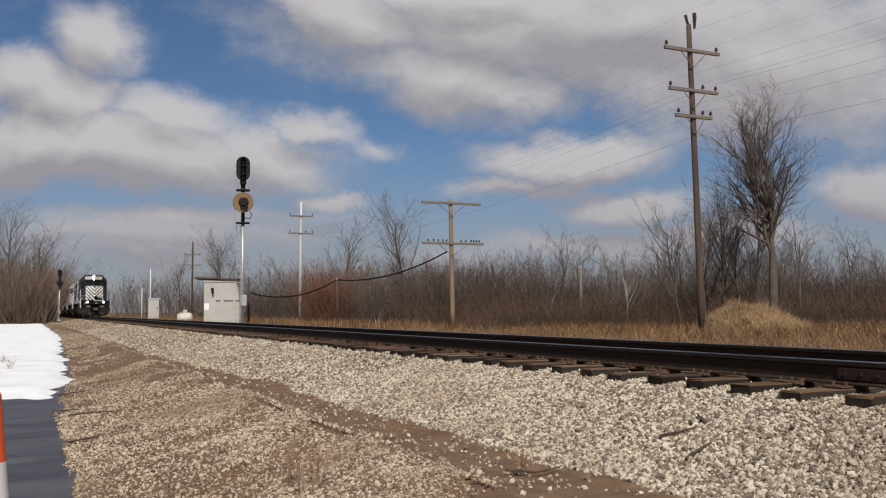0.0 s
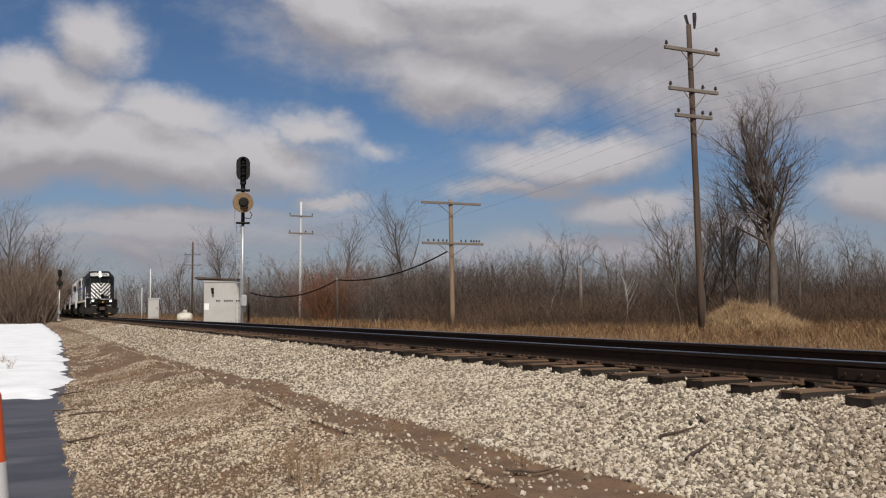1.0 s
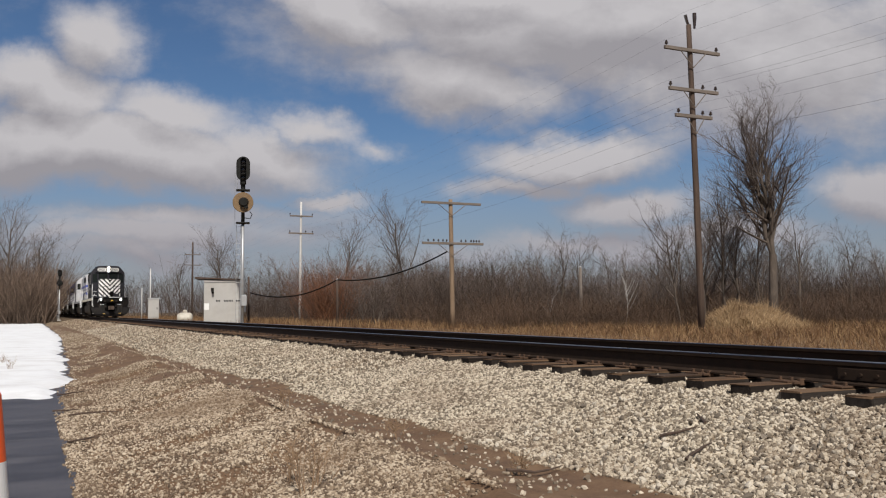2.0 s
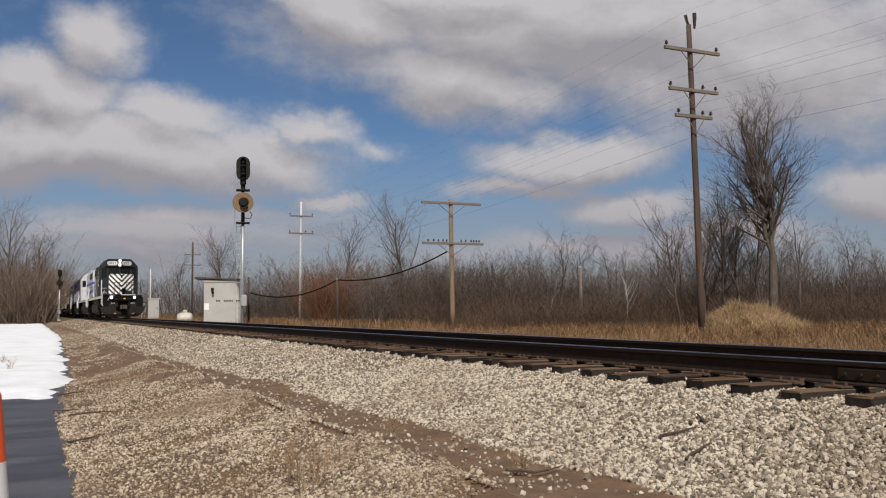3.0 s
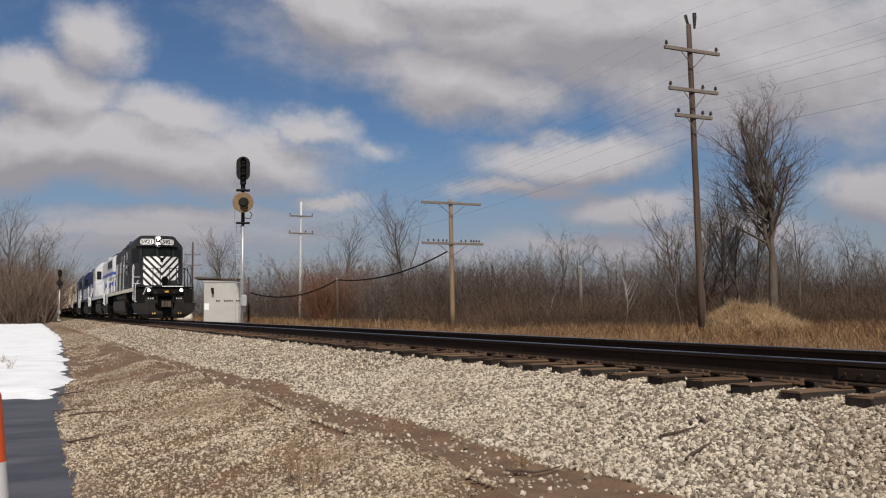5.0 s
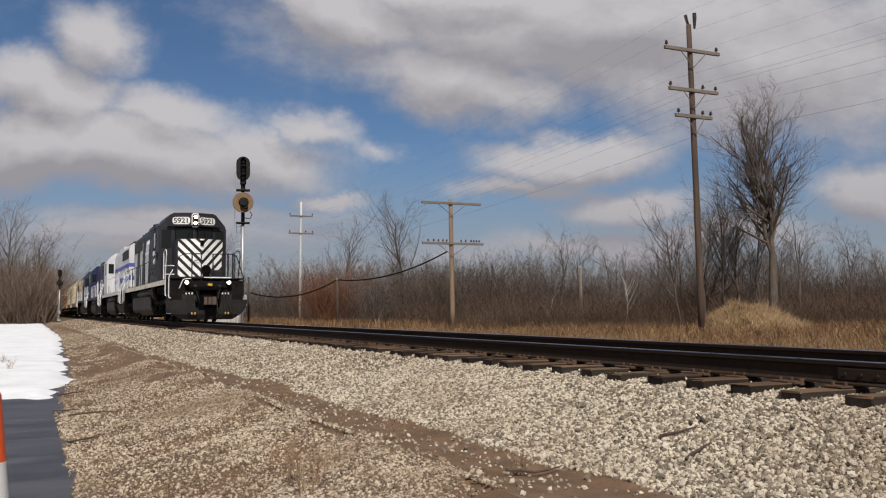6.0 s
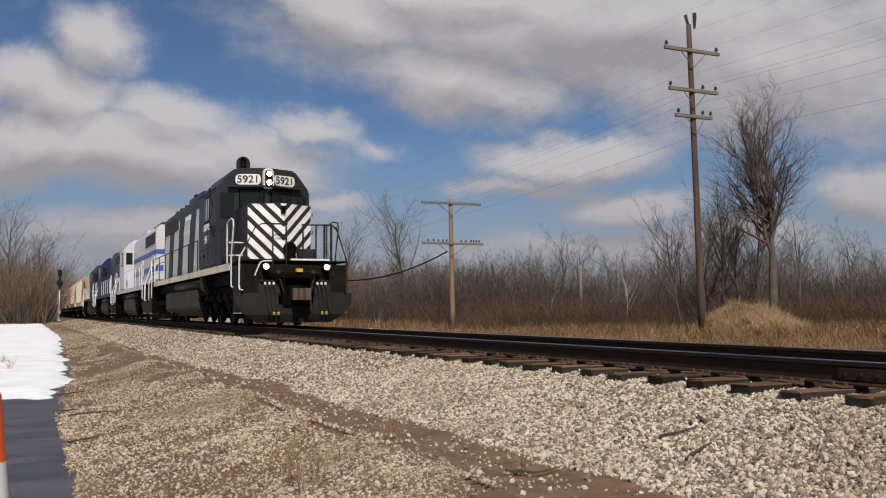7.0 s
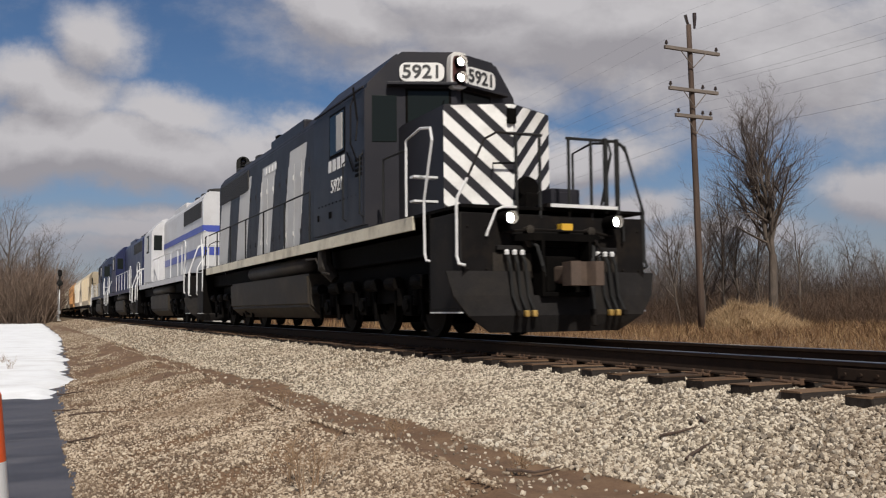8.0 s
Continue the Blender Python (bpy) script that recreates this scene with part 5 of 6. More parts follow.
                    for xs_ in (1.12, 1.40):
                        bm = bmesh.new()
                        for zz in (0.98, 1.55):
                            lathe(bm, [(0.018, 0.0), (0.018, -0.015), (0.008, -0.02)], "y", (sg * xs_, 0, zz), 6)
                        part("bolt", bm, M_STEEL, loco)
                bm = bmesh.new()
                tube(bm, [(1.10, -0.02, 1.38), (1.10, -0.07, 1.40), (1.10, -0.07, 1.60), (1.10, -0.02, 1.62)], 0.016, 6)
                part("grab_iron", bm, M_HOSE, loco)
                bm = bmesh.new()
                box(bm, -0.40, 0.40, -0.275, -0.225, 0.60, 0.66, 0.01)
                for x in (-0.40, 0.36):
                    box(bm, x, x + 0.05, -0.27, -0.02, 0.60, 1.36, 0.01)
                part("coupler_carrier", bm, M_UNDER, loco)
                # a step board edge in worn bright steel
                bm = bmesh.new()
                box(bm, -0.15, 0.98, -0.115, -0.10, 1.845, 1.895, 0.004)
                part("step_edge", bm, M_CHROME, loco, "bright worn step edge")
                bm = bmesh.new()
                box(bm, 0.28, 0.78, 0.55, 0.85, 1.85, 2.22, 0.03)
                box(bm, 0.34, 0.72, 0.53, 0.56, 1.92, 2.16, 0.01)
                part("sand_box", bm, M_GREY, loco)
                bm = bmesh.new()
                box(bm, 0.02, 0.20, -0.12, 0.02, 1.52, 1.62, 0.008)
                part("plate", bm, M_YELLOW, loco, "small yellow plate")
                bm = bmesh.new()
                box(bm, 0.02, 0.28, 0.85, 1.15, 1.85, 2.18, 0.03)
                lathe(bm, [(0.17, 0.0), (0.20, 0.08), (0.17, 0.16)], "y", (0.14, 0.95, 2.26), 14)
                part("jumper_box", bm, M_UNDER, loco)
                bm = bmesh.new()
                tube(bm, [(-1.12, -0.02, 1.42), (-1.10, -0.04, 1.5), (-0.98, -0.05, 1.78), (-0.88, -0.05, 1.82), (-0.66, -0.04, 1.83)], 0.02, 6)
                part("grab_iron", bm, M_CHROME, loco)
                bm = bmesh.new()
                tube(bm, [(-0.32, na + 0.05, 2.55), (-0.32, na + 0.05, 2.66), (0.02, na - 0.14, 2.66)], 0.016, 5)
                box(bm, -0.09, 0.05, na - 0.06, na + 0.02, 3.28, 3.52, 0.02)
                part("nose_grab", bm, M_UNDER, loco)
    # walkway handrails and cab ladders
    handrail_run(loco, -1.47, cab_back + 0.4, length - 1.2, DECK, 2.1, M_HOSE if lead else rail_mat)
    handrail_run(loco, 1.47, cab_back + 0.4, length - 1.2, DECK, 2.1, M_HOSE if lead else rail_mat)
    handrail_run(loco, -1.47, 1.9, 2.9, DECK, 0.9, M_HOSE if lead else rail_mat)
    bm = bmesh.new()
    for z in (2.05, 2.42):
        box(bm, -1.5, -1.1, 1.55, 1.72, z, z + 0.035, 0.005)
    part("cab_step", bm, M_CHROME, loco, "white edged step")
    bm = bmesh.new()
    tube(bm, [(-1.55, 3.95, 3.05), (-1.72, 3.80, 3.3), (-1.74, 3.74, 3.95), (-1.60, 3.95, 4.18)], 0.014, 5)
    part("mirror_arm", bm, M_PLOW, cab)
    bm = bmesh.new()
    for k in range(4):
        box(bm, -W - 0.03, -W, 3.82, 4.12, 2.78 + 0.09 * k, 2.83 + 0.09 * k)
    tube(bm, [(-W - 0.03, 4.55, 3.3), (-W - 0.03, 4.2, 2.9)], 0.014, 5)
    part("louvre", bm, M_UNDER, cab)
    bm = bmesh.new()
    box(bm, -W - 0.012, -W + 0.01, 3.78, 4.62, 1.92, 3.22, 0.006)
    part("cab_door", bm, cab_mat, cab)
    # grab irons, rivet rows and drip rail on the cab
    if lead:
        bm = bmesh.new()
        box(bm, -W - 0.035, -W + 0.01, 3.75, cab_back - 0.1, 4.30, 4.33, 0.005)
        part("drip_rail", bm, cab_mat, cab)
        for y in (3.76, 4.66):
            bm = bmesh.new()
            tube(bm, [(-W - 0.01, y, 2.05), (-W - 0.07, y, 2.1), (-W - 0.07, y, 3.1), (-W - 0.01, y, 3.15)], 0.014, 6)
            part("door_grab", bm, M_HOSE, cab)
        bm = bmesh.new()
        for k in range(12):
            y = 3.9 + 0.22 * k
            box(bm, -W - 0.012, -W, y, y + 0.03, 2.46, 2.49)
        for y in (5.55, 5.62, 6.35):
            box(bm, -W - 0.02, -W, y, y + 0.05, 2.20, 2.32)
        part("rivet_row", bm, M_UNDER, cab)
        for x, tilt_ in ((-0.36, 20), (0.50, -15)):
            bm = bmesh.new()
            tube(bm, [(0, -0.02, 0), (0.0, -0.03, 0.42)], 0.010, 5)
            part("wiper", bm, M_UNDER, cab, at=pose(x, apex + 0.15 - 0.05, 3.68, 0, tilt_, 0))
        bm = bmesh.new()
        tube(bm, [(-W - 0.04, 3.95, 3.75), (-W - 0.20, 3.72, 4.28)], 0.018, 6)
        tube(bm, [(-W - 0.04, 3.95, 3.75), (-W - 0.16, 3.70, 3.35)], 0.014, 6)
        part("mirror", bm, M_PLOW, cab, "grey folded wind deflector")
    # horn on the roof
    bm = bmesh.new()
    for k, x in enumerate((-0.12, 0.0, 0.12)):
        lathe(bm, [(0.03, cb1 + 0.9), (0.035, cb1 + 0.6), (0.085, cb1 + 0.45)], "y", (x - 0.4, 0, 4.86), 10)
    box(bm, -0.55, -0.25, cb1 + 0.7, cb1 + 0.8, 4.62, 4.86)
    part("horn", bm, M_BLACK, loco)
    if stripe:
        for z0, z1, m_ in stripe:
            bm = bmesh.new()
            box(bm, -0.952, 0.952, hs + 0.2, hb + 0.012, z0, z1)
            part("stripe", bm, m_, loco, "blue painted stripe")
    return tagged(loco, label, "locomotive")


TRAIN = []     # (thing, distance behind the leading pilot, turned)


def hopper(mat, label):
    """A covered hopper car, 16.6 m over its body, origin at its near end."""
    car = new("hopper_car")
    L_ = 16.4
    bm = bmesh.new()
    prism(bm, [(-1.52, 1.25), (1.52, 1.25), (1.56, 1.6), (1.56, 4.05), (1.25, 4.45), (-1.25, 4.45), (-1.56, 4.05), (-1.56, 1.6)], "y", 0.9, L_ - 0.9)
    for v in bm.verts:
        if v.co.z < 3.0:
            v.co.y += (1.2 if v.co.y < L_ / 2 else -1.2)
    part("body", bm, mat, car)
    for sg in (-1, 1):
        for k in range(17):
            y = 1.2 + k * (L_ - 2.4) / 16
            bm = bmesh.new()
            xa, xb = sorted((sg * 1.555, sg * 1.60))
            box(bm, xa, xb, y - 0.05, y + 0.05, 1.7 if 1 < k < 15 else 3.0, 4.0)
            part("rib", bm, mat, car)
    for k in range(3):
        bm = bmesh.new()
        c = 4.2 + k * 4.0
        prism(bm, [(c - 1.5, 1.3), (c + 1.5, 1.3), (c + 0.4, 0.45), (c - 0.4, 0.45)], "x", -0.9, 0.9)
        part("hopper_bay", bm, mat, car)
    bm = bmesh.new()
    box(bm, -1.45, 1.45, 0.3, L_ - 0.3, 1.0, 1.25, 0.02)
    for y in (0.35, L_ - 0.4):
        for x in (-1.3, 1.3):
            tube(bm, [(x, y, 1.2), (x, y + (0.9 if y < 8 else -0.9), 4.1)], 0.05, 5)
    for k in range(6):
        tube(bm, [(-1.45, 0.32, 1.3 + 0.4 * k), (-1.0, 0.32, 1.3 + 0.4 * k)], 0.02, 5)
    part("end_frame", bm, M_UNDER, car)
    bm = bmesh.new()
    box(bm, -0.35, 0.35, 0.7, L_ - 0.7, 4.55, 4.6)
    for k in range(5):
        lathe(bm, [(0.4, 4.44), (0.4, 4.56), (0.1, 4.6)], "z", (0, 2 + k * 3.1, 0), 12)
    part("roof_walk", bm, mat, car)
    truck(car, 2.0, 2, 1.75, 0.457, CARWHEEL, big=False)
    truck(car, L_ - 2.0, 2, 1.75, 0.457, CARWHEEL, big=False)
    bm = bmesh.new()
    box(bm, -0.12, 0.12, -0.35, L_ + 0.35, 0.78, 1.02)
    part("coupler", bm, M_UNDER, car)
    return tagged(car, label, "hopper car", "hopper cars of the train")


def build_train():
    lead = diesel("lead", 20.3, M_HOOD, M_GREY, M_CREAM, "dark grey diesel locomotive with white chevron striped nose", lead=True)
    TRAIN.append((lead, 0.0, False))
    second = diesel("geep", 18.0, M_GREYWHITE, M_GREYWHITE, M_GREYWHITE, "white diesel locomotive with blue stripes, long hood leading", axles=2, gap=2.75, stripe=[(3.42, 3.66, M_LBLUE), (2.55, 2.85, M_LBLUE)])
    TRAIN.append((second, 22.0, True))
    third = diesel("geep", 18.0, M_BLUE, M_BLUE, M_BLUE, "deep blue diesel locomotive with white handrails", axles=2, gap=2.75)
    TRAIN.append((third, 41.6, True))
    fourth = diesel("geep", 18.0, M_NAVY, M_NAVY, M_NAVY, "dark navy diesel locomotive with white handrails", axles=2, gap=2.75)
    TRAIN.append((fourth, 61.2, False))
    s = 80.4
    mats = [(M_TAN, "dusty tan covered hopper car"), (M_PALE, "cream covered hopper car with dirt stains"), (M_RUSTY, "faded orange covered hopper car with ribs"), (M_PALE, "cream covered hopper car with dirt stains"), (M_TAN, "dusty tan covered hopper car"), (M_TAN, "dusty tan covered hopper car"), (M_RUSTY, "faded orange covered hopper car with ribs"), (M_TAN, "dusty tan covered hopper car")]
    for m_, lb in mats:
        TRAIN.append((hopper(m_, lb), s, False))
        s += 17.3


build_train()
# plain bars on the white unit's hood end
second = TRAIN[1][0]
bm = bmesh.new()
for k in range(4):
    box(bm, -0.32 + 0.17 * k, -0.20 + 0.17 * k, 17.25, 17.258, 4.22, 4.42)
part("number", bm, M_LETTER, second, "row of small black bars")


def lead_place(t):
    """Where the leading pilot is along the track at t seconds."""
    ts = [0.0, 1.5, 3.5, 4.5, 6.5, 7.0, 8.0]
    ss = [108.24, 92.33, 68.70, 56.66, 30.74, 24.03, 10.45]
    return float(np.polyval(np.polyfit(ts, ss, 5), t))


def motions():
    times = [0.5 * k for k in range(17)]
    for thing, back, turned in TRAIN:
        extra = 18.0 if turned else 0.0
        walk(thing, [(t, pose(TC, lead_place(t) + back + extra, 0, 0, 0, 180 if turned else 0)) for t in times])
    flipped = {o for thing, back, turned in TRAIN if turned for o in thing.children_recursive}
    for w, place, r in SPUN:
        if w.parent.parent in [x[0] for x in TRAIN[:2]]:
            sg = -1 if w in flipped else 1
            rows = []
            for k in range(241):
                t = k / 30
                gone = lead_place(0) - lead_place(t)
                rows.append((t, pose(*place, math.degrees(sg * gone / r) % 360.0, 0, 0)))
            walk(w, rows)


# ---- plants ----
def branch_tubes(rng, height, r0, levels, spread_, kids, up=0.25, wobble=0.12, first=0.3, fork=0, bole=0.0):
    """Points and radii of every branch of a bare tree, by level."""
    out = [[] for _ in range(levels + 1)]

    def grow(p, d, length, r, lv):
        n = 6 if lv == 0 else (4 if lv < 3 else 3)
        pts, rad = [p.copy()], [r]
        end = r * (0.45 if lv == 0 else 0.3)
        for k in range(1, n + 1):
            d = (d + Vector((rng.uniform(-1, 1), rng.uniform(-1, 1), rng.uniform(-0.4, 0.8) + up * 0.5)) * wobble).normalized()
            p = p + d * (length / n)
            pts.append(p.copy())
            rad.append(r + (end - r) * k / n)
        out[lv].append((pts, rad))
        if lv == levels:
            return
        m = kids[min(lv, len(kids) - 1)]
        for j in range(m):
            f_ = first + (1 - first) * (j + rng.random()) / m if lv == 0 else 0.2 + 0.8 * (j + rng.random()) / m
            i = min(n - 1, int(f_ * n))
            t = f_ * n - i
            q = pts[i].lerp(pts[i + 1], min(1, t))
            a = rng.uniform(0, 2 * math.pi)
            side = d.orthogonal().normalized()
            side = (Matrix.Rotation(a, 3, d) @ side)
            lean = spread_ * rng.uniform(0.6, 1.25)
            nd = (d * math.cos(lean) + side * math.sin(lean) + Vector((0, 0, up))).normalized()
            ln = length * rng.uniform(0.34, 0.62) * (1.15 - 0.45 * f_ if lv == 0 else 1)
            grow(q, nd, ln, max(0.006, rad[i] * rng.uniform(0.45, 0.68)), lv + 1)
    if fork:
        top = Vector((0.02 * height * bole, 0, bole * height))
        if bole:     # a clear trunk below the fork
            out[0].append(([top * (k / 5) for k in range(6)], [r0 * (1.25 - 0.06 * k) for k in range(6)]))
        for k in range(fork):
            a = 2 * math.pi * k / fork + rng.uniform(-0.4, 0.4)
            tilt = 0.25 if not bole else rng.uniform(0.05, 0.20)
            grow(top - Vector((0, 0, 0.02 * height * bole)), Vector((tilt * math.cos(a), tilt * math.sin(a), 1)).normalized(), height * (1 - bole) * rng.uniform(0.75, 1), r0 * rng.uniform(0.55, 0.8) if bole else r0 * rng.uniform(0.7, 1), 0)
    else:
        grow(Vector((0, 0, 0)), Vector((0, 0, 1)), height, r0, 0)
    return out


def raw_tubes(branches, sides):
    verts, faces = [], []
    for pts, rad in branches:
        base = None
        for i, p in enumerate(pts):
            t = (pts[min(i + 1, len(pts) - 1)] - pts[max(i - 1, 0)])
            t.normalize()
            s = t.orthogonal().normalized()
            u = t.cross(s)
            b0 = len(verts)
            for k in range(sides):
                a = 2 * math.pi * k / sides
                v = p + (s * math.cos(a) + u * math.sin(a)) * rad[i]
                verts.append(v[:])
            if base is not None:
                for k in range(sides):
                    faces.append((base + k, base + (k + 1) % sides, b0 + (k + 1) % sides, b0 + k))
            base = b0
    return verts, faces


M_BIRCH = surface("birch_bark", [(0.36, 0.34, 0.32), (0.55, 0.53, 0.50)], scale=4, fine=20, rough=0.8, bump=0.2, stain=(0.10, 0.08, 0.07), stain_scale=6, stain_amount=0.6)
M_CROWN = surface("fine_branches", [(0.065, 0.05, 0.044), (0.12, 0.096, 0.085), (0.19, 0.155, 0.138)], scale=1, fine=6, rough=0.9, bump=0, per_island=0.4)


def tree_kind(seed, height, r0, levels, spread_, kids, up=0.3, first=0.3, fork=0, wobble=0.12, bole=0.0, bark=None):
    rng = random.Random(seed)
    lv = branch_tubes(rng, height, r0, levels, spread_, kids, up, wobble, first, fork, bole)
    t = new("tree")
    v, f_ = raw_tubes(lv[0] + lv[1], 7)
    part("trunk", fast_mesh("trunk", v, f_, bark or M_BARK, True), None, t)
    v, f_ = raw_tubes([b for l_ in lv[2:-1] for b in l_], 3)
    for pts, rad in lv[-1]:      # the last twigs are single slivers
        p, q = pts[0], pts[-1]
        d = (q - p).orthogonal().normalized() * max(0.0055, rad[0] * 0.8)
        d.rotate(Euler((rng.random() * 6, rng.random() * 6, rng.random() * 6)))
        m_ = p.lerp(q, 0.55) + (pts[1] - p.lerp(q, 0.33)) * 0.8
        b0 = len(v)
        v += [(p - d)[:], (p + d)[:], (m_ + d * 0.7)[:], q[:], (m_ - d * 0.7)[:]]
        f_ += [(b0, b0 + 1, b0 + 2, b0 + 4), (b0 + 4, b0 + 2, b0 + 3)]
    part("crown", fast_mesh("crown", v, f_, M_CROWN), None, t)
    return t


def plant_trees():
    kinds = [
        tree_kind(6, 13.0, 0.25, 4, 0.74, (15, 6, 6, 8), up=0.15, first=0.06, fork=3, bole=0.36, wobble=0.22),      # tall one
        tree_kind(5, 9.0, 0.11, 4, 0.80, (14, 5, 5, 6), up=0.20, first=0.30, wobble=0.15),
        tree_kind(8, 8.0, 0.09, 4, 0.80, (9, 5, 4, 6), up=0.18, first=0.15, fork=2, bole=0.22, wobble=0.16),
        tree_kind(11, 6.0, 0.07, 4, 0.82, (7, 5, 4, 6), up=0.18, first=0.15, fork=3, bole=0.10, wobble=0.18),
        tree_kind(17, 5.0, 0.05, 4, 0.90, (6, 5, 4, 6), up=0.16, first=0.08, fork=4, wobble=0.24),
        tree_kind(23, 4.0, 0.05, 3, 0.70, (9, 6, 7), up=0.20, first=0.30, wobble=0.14, bark=M_BIRCH),
    ]
    labels = ["tall bare tree with spreading grey limbs above dry scrub", "slender bare grey tree rising from brown scrub", "forked bare tree with thin upright branches", "small bare many-stemmed tree in brown scrub", "low bare shrubby tree with tangled twigs", "young birch with white trunk in brown scrub"]
    rng = random.Random(21)
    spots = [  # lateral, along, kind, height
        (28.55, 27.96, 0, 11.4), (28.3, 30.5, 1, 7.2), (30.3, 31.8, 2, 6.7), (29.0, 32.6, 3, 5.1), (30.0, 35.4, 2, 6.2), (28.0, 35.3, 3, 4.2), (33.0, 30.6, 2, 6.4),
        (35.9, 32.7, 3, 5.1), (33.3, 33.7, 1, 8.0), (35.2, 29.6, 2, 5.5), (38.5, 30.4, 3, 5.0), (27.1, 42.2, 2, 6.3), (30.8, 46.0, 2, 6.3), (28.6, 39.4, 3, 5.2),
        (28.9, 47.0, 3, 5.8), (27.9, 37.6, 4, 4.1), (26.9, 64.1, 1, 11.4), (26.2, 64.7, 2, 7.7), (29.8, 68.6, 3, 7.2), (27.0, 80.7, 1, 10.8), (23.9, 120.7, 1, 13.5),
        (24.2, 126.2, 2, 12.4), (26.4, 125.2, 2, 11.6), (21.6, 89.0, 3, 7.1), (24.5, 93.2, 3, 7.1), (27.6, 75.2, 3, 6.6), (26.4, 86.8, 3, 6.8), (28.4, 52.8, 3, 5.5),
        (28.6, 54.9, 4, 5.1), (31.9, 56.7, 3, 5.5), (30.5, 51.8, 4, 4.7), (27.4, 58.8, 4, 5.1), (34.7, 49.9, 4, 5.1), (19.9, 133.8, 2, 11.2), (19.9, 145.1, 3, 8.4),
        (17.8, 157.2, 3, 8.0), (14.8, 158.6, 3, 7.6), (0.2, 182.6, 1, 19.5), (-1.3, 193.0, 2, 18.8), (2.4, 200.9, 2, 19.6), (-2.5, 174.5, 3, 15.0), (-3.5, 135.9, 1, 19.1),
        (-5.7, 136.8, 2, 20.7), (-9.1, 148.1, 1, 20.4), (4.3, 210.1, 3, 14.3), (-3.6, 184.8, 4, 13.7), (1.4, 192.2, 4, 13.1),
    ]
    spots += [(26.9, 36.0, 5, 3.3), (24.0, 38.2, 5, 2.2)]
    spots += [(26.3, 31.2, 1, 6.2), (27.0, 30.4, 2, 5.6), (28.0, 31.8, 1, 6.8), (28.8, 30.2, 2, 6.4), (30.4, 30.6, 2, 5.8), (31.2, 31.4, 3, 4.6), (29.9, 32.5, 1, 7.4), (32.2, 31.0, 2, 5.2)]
    for k in range(40):
        a = rng.uniform(0.30, 0.95)
        dist = rng.uniform(50, 90)
        spots.append((dist * math.sin(a), dist * math.cos(a), rng.choice((2, 3, 3, 4, 4)), rng.uniform(3.4, 5.6) * (0.5 + dist / 110)))
    for k in range(60):
        y = rng.uniform(60, 115)
        spots.append((rng.uniform(0.30, 0.62) * y, y, rng.choice((1, 2, 2, 3)), rng.uniform(4.4, 6.6) * y / 80))
    for k in range(46):     # wood beyond the snow
        y = rng.uniform(125, 215)
        spots.append((0.017 * y - rng.random() ** 1.4 * 28, y, rng.choice((2, 3, 3, 4, 4)), rng.uniform(6.5, 11.5) * y / 140))
    tall = [max(max(v.co.z for v in o.data.vertices) for o in t_.children) for t_ in kinds]
    firsts = {}
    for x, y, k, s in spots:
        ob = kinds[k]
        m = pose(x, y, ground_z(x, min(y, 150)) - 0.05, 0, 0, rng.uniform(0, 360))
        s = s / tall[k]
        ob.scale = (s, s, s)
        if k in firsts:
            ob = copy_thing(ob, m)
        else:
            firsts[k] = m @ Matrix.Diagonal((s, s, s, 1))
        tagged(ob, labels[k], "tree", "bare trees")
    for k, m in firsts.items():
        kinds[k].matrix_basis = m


plant_trees()


def blades(name, label, category, mat, count, place, h0, h1, width, lean, seed, seg=1):
    """Many thin upright blades or twigs as one mesh of stuff. place(rng) gives x, y, z and a size."""
    prng = random.Random(seed)
    verts, faces = [], []
    for _ in range(count):
        x, y, z, s = place(prng)
        h_ = (h0 + (h1 - h0) * prng.random()) * s
        a, w = prng.uniform(0, math.pi), width * s * prng.uniform(0.6, 1.4)
        lx, ly = prng.gauss(0, lean) * h_, prng.gauss(0, lean) * h_
        dx, dy = math.cos(a) * w, math.sin(a) * w
        b = len(verts)
        verts += [(x - dx, y - dy, z), (x + dx, y + dy, z), (x + lx * 0.4 + dx * 0.7, y + ly * 0.4 + dy * 0.7, z + h_ * 0.6), (x + lx * 0.4 - dx * 0.7, y + ly * 0.4 - dy * 0.7, z + h_ * 0.6), (x + lx, y + ly, z + h_)]
        faces += [(b, b + 1, b + 2, b + 3), (b + 3, b + 2, b + 4)]
    return tagged(new(name, fast_mesh(name, verts, faces, mat)), label, category, kind="stuff")


def polar(prng, a0, a1, d0, d1):
    a, d = prng.uniform(a0, a1), d0 + (d1 - d0) * prng.random()
    return d * math.sin(a), d * math.cos(a)


def field_grass(prng):
    while True:
        x, y = polar(prng, 0.10, 1.05, 18, 62)
        if x > 10.6:
            s = 0.55 + 0.9 * smooth(12, 22, x) * (0.6 + 0.6 * noise.noise(Vector((x * 0.3, y * 0.3, 1))))
            return x, y, ground_z(x, y) - 0.02, max(0.3, s)


blades("dry_grass", "tall tan and orange dead grass across the field", "dry grass", M_GRASS, 60000, field_grass, 0.10, 0.46, 0.009, 0.6, 2)


def far_grass(prng):
    x = prng.uniform(9.6, 20)
    y = prng.uniform(40, 150)
    return x, y, -0.52, 1.0


blades("verge_grass", "dead grass verge along the far side of track", "dry grass", M_GRASS, 14000, far_grass, 0.2, 0.6, 0.02, 0.25, 7)


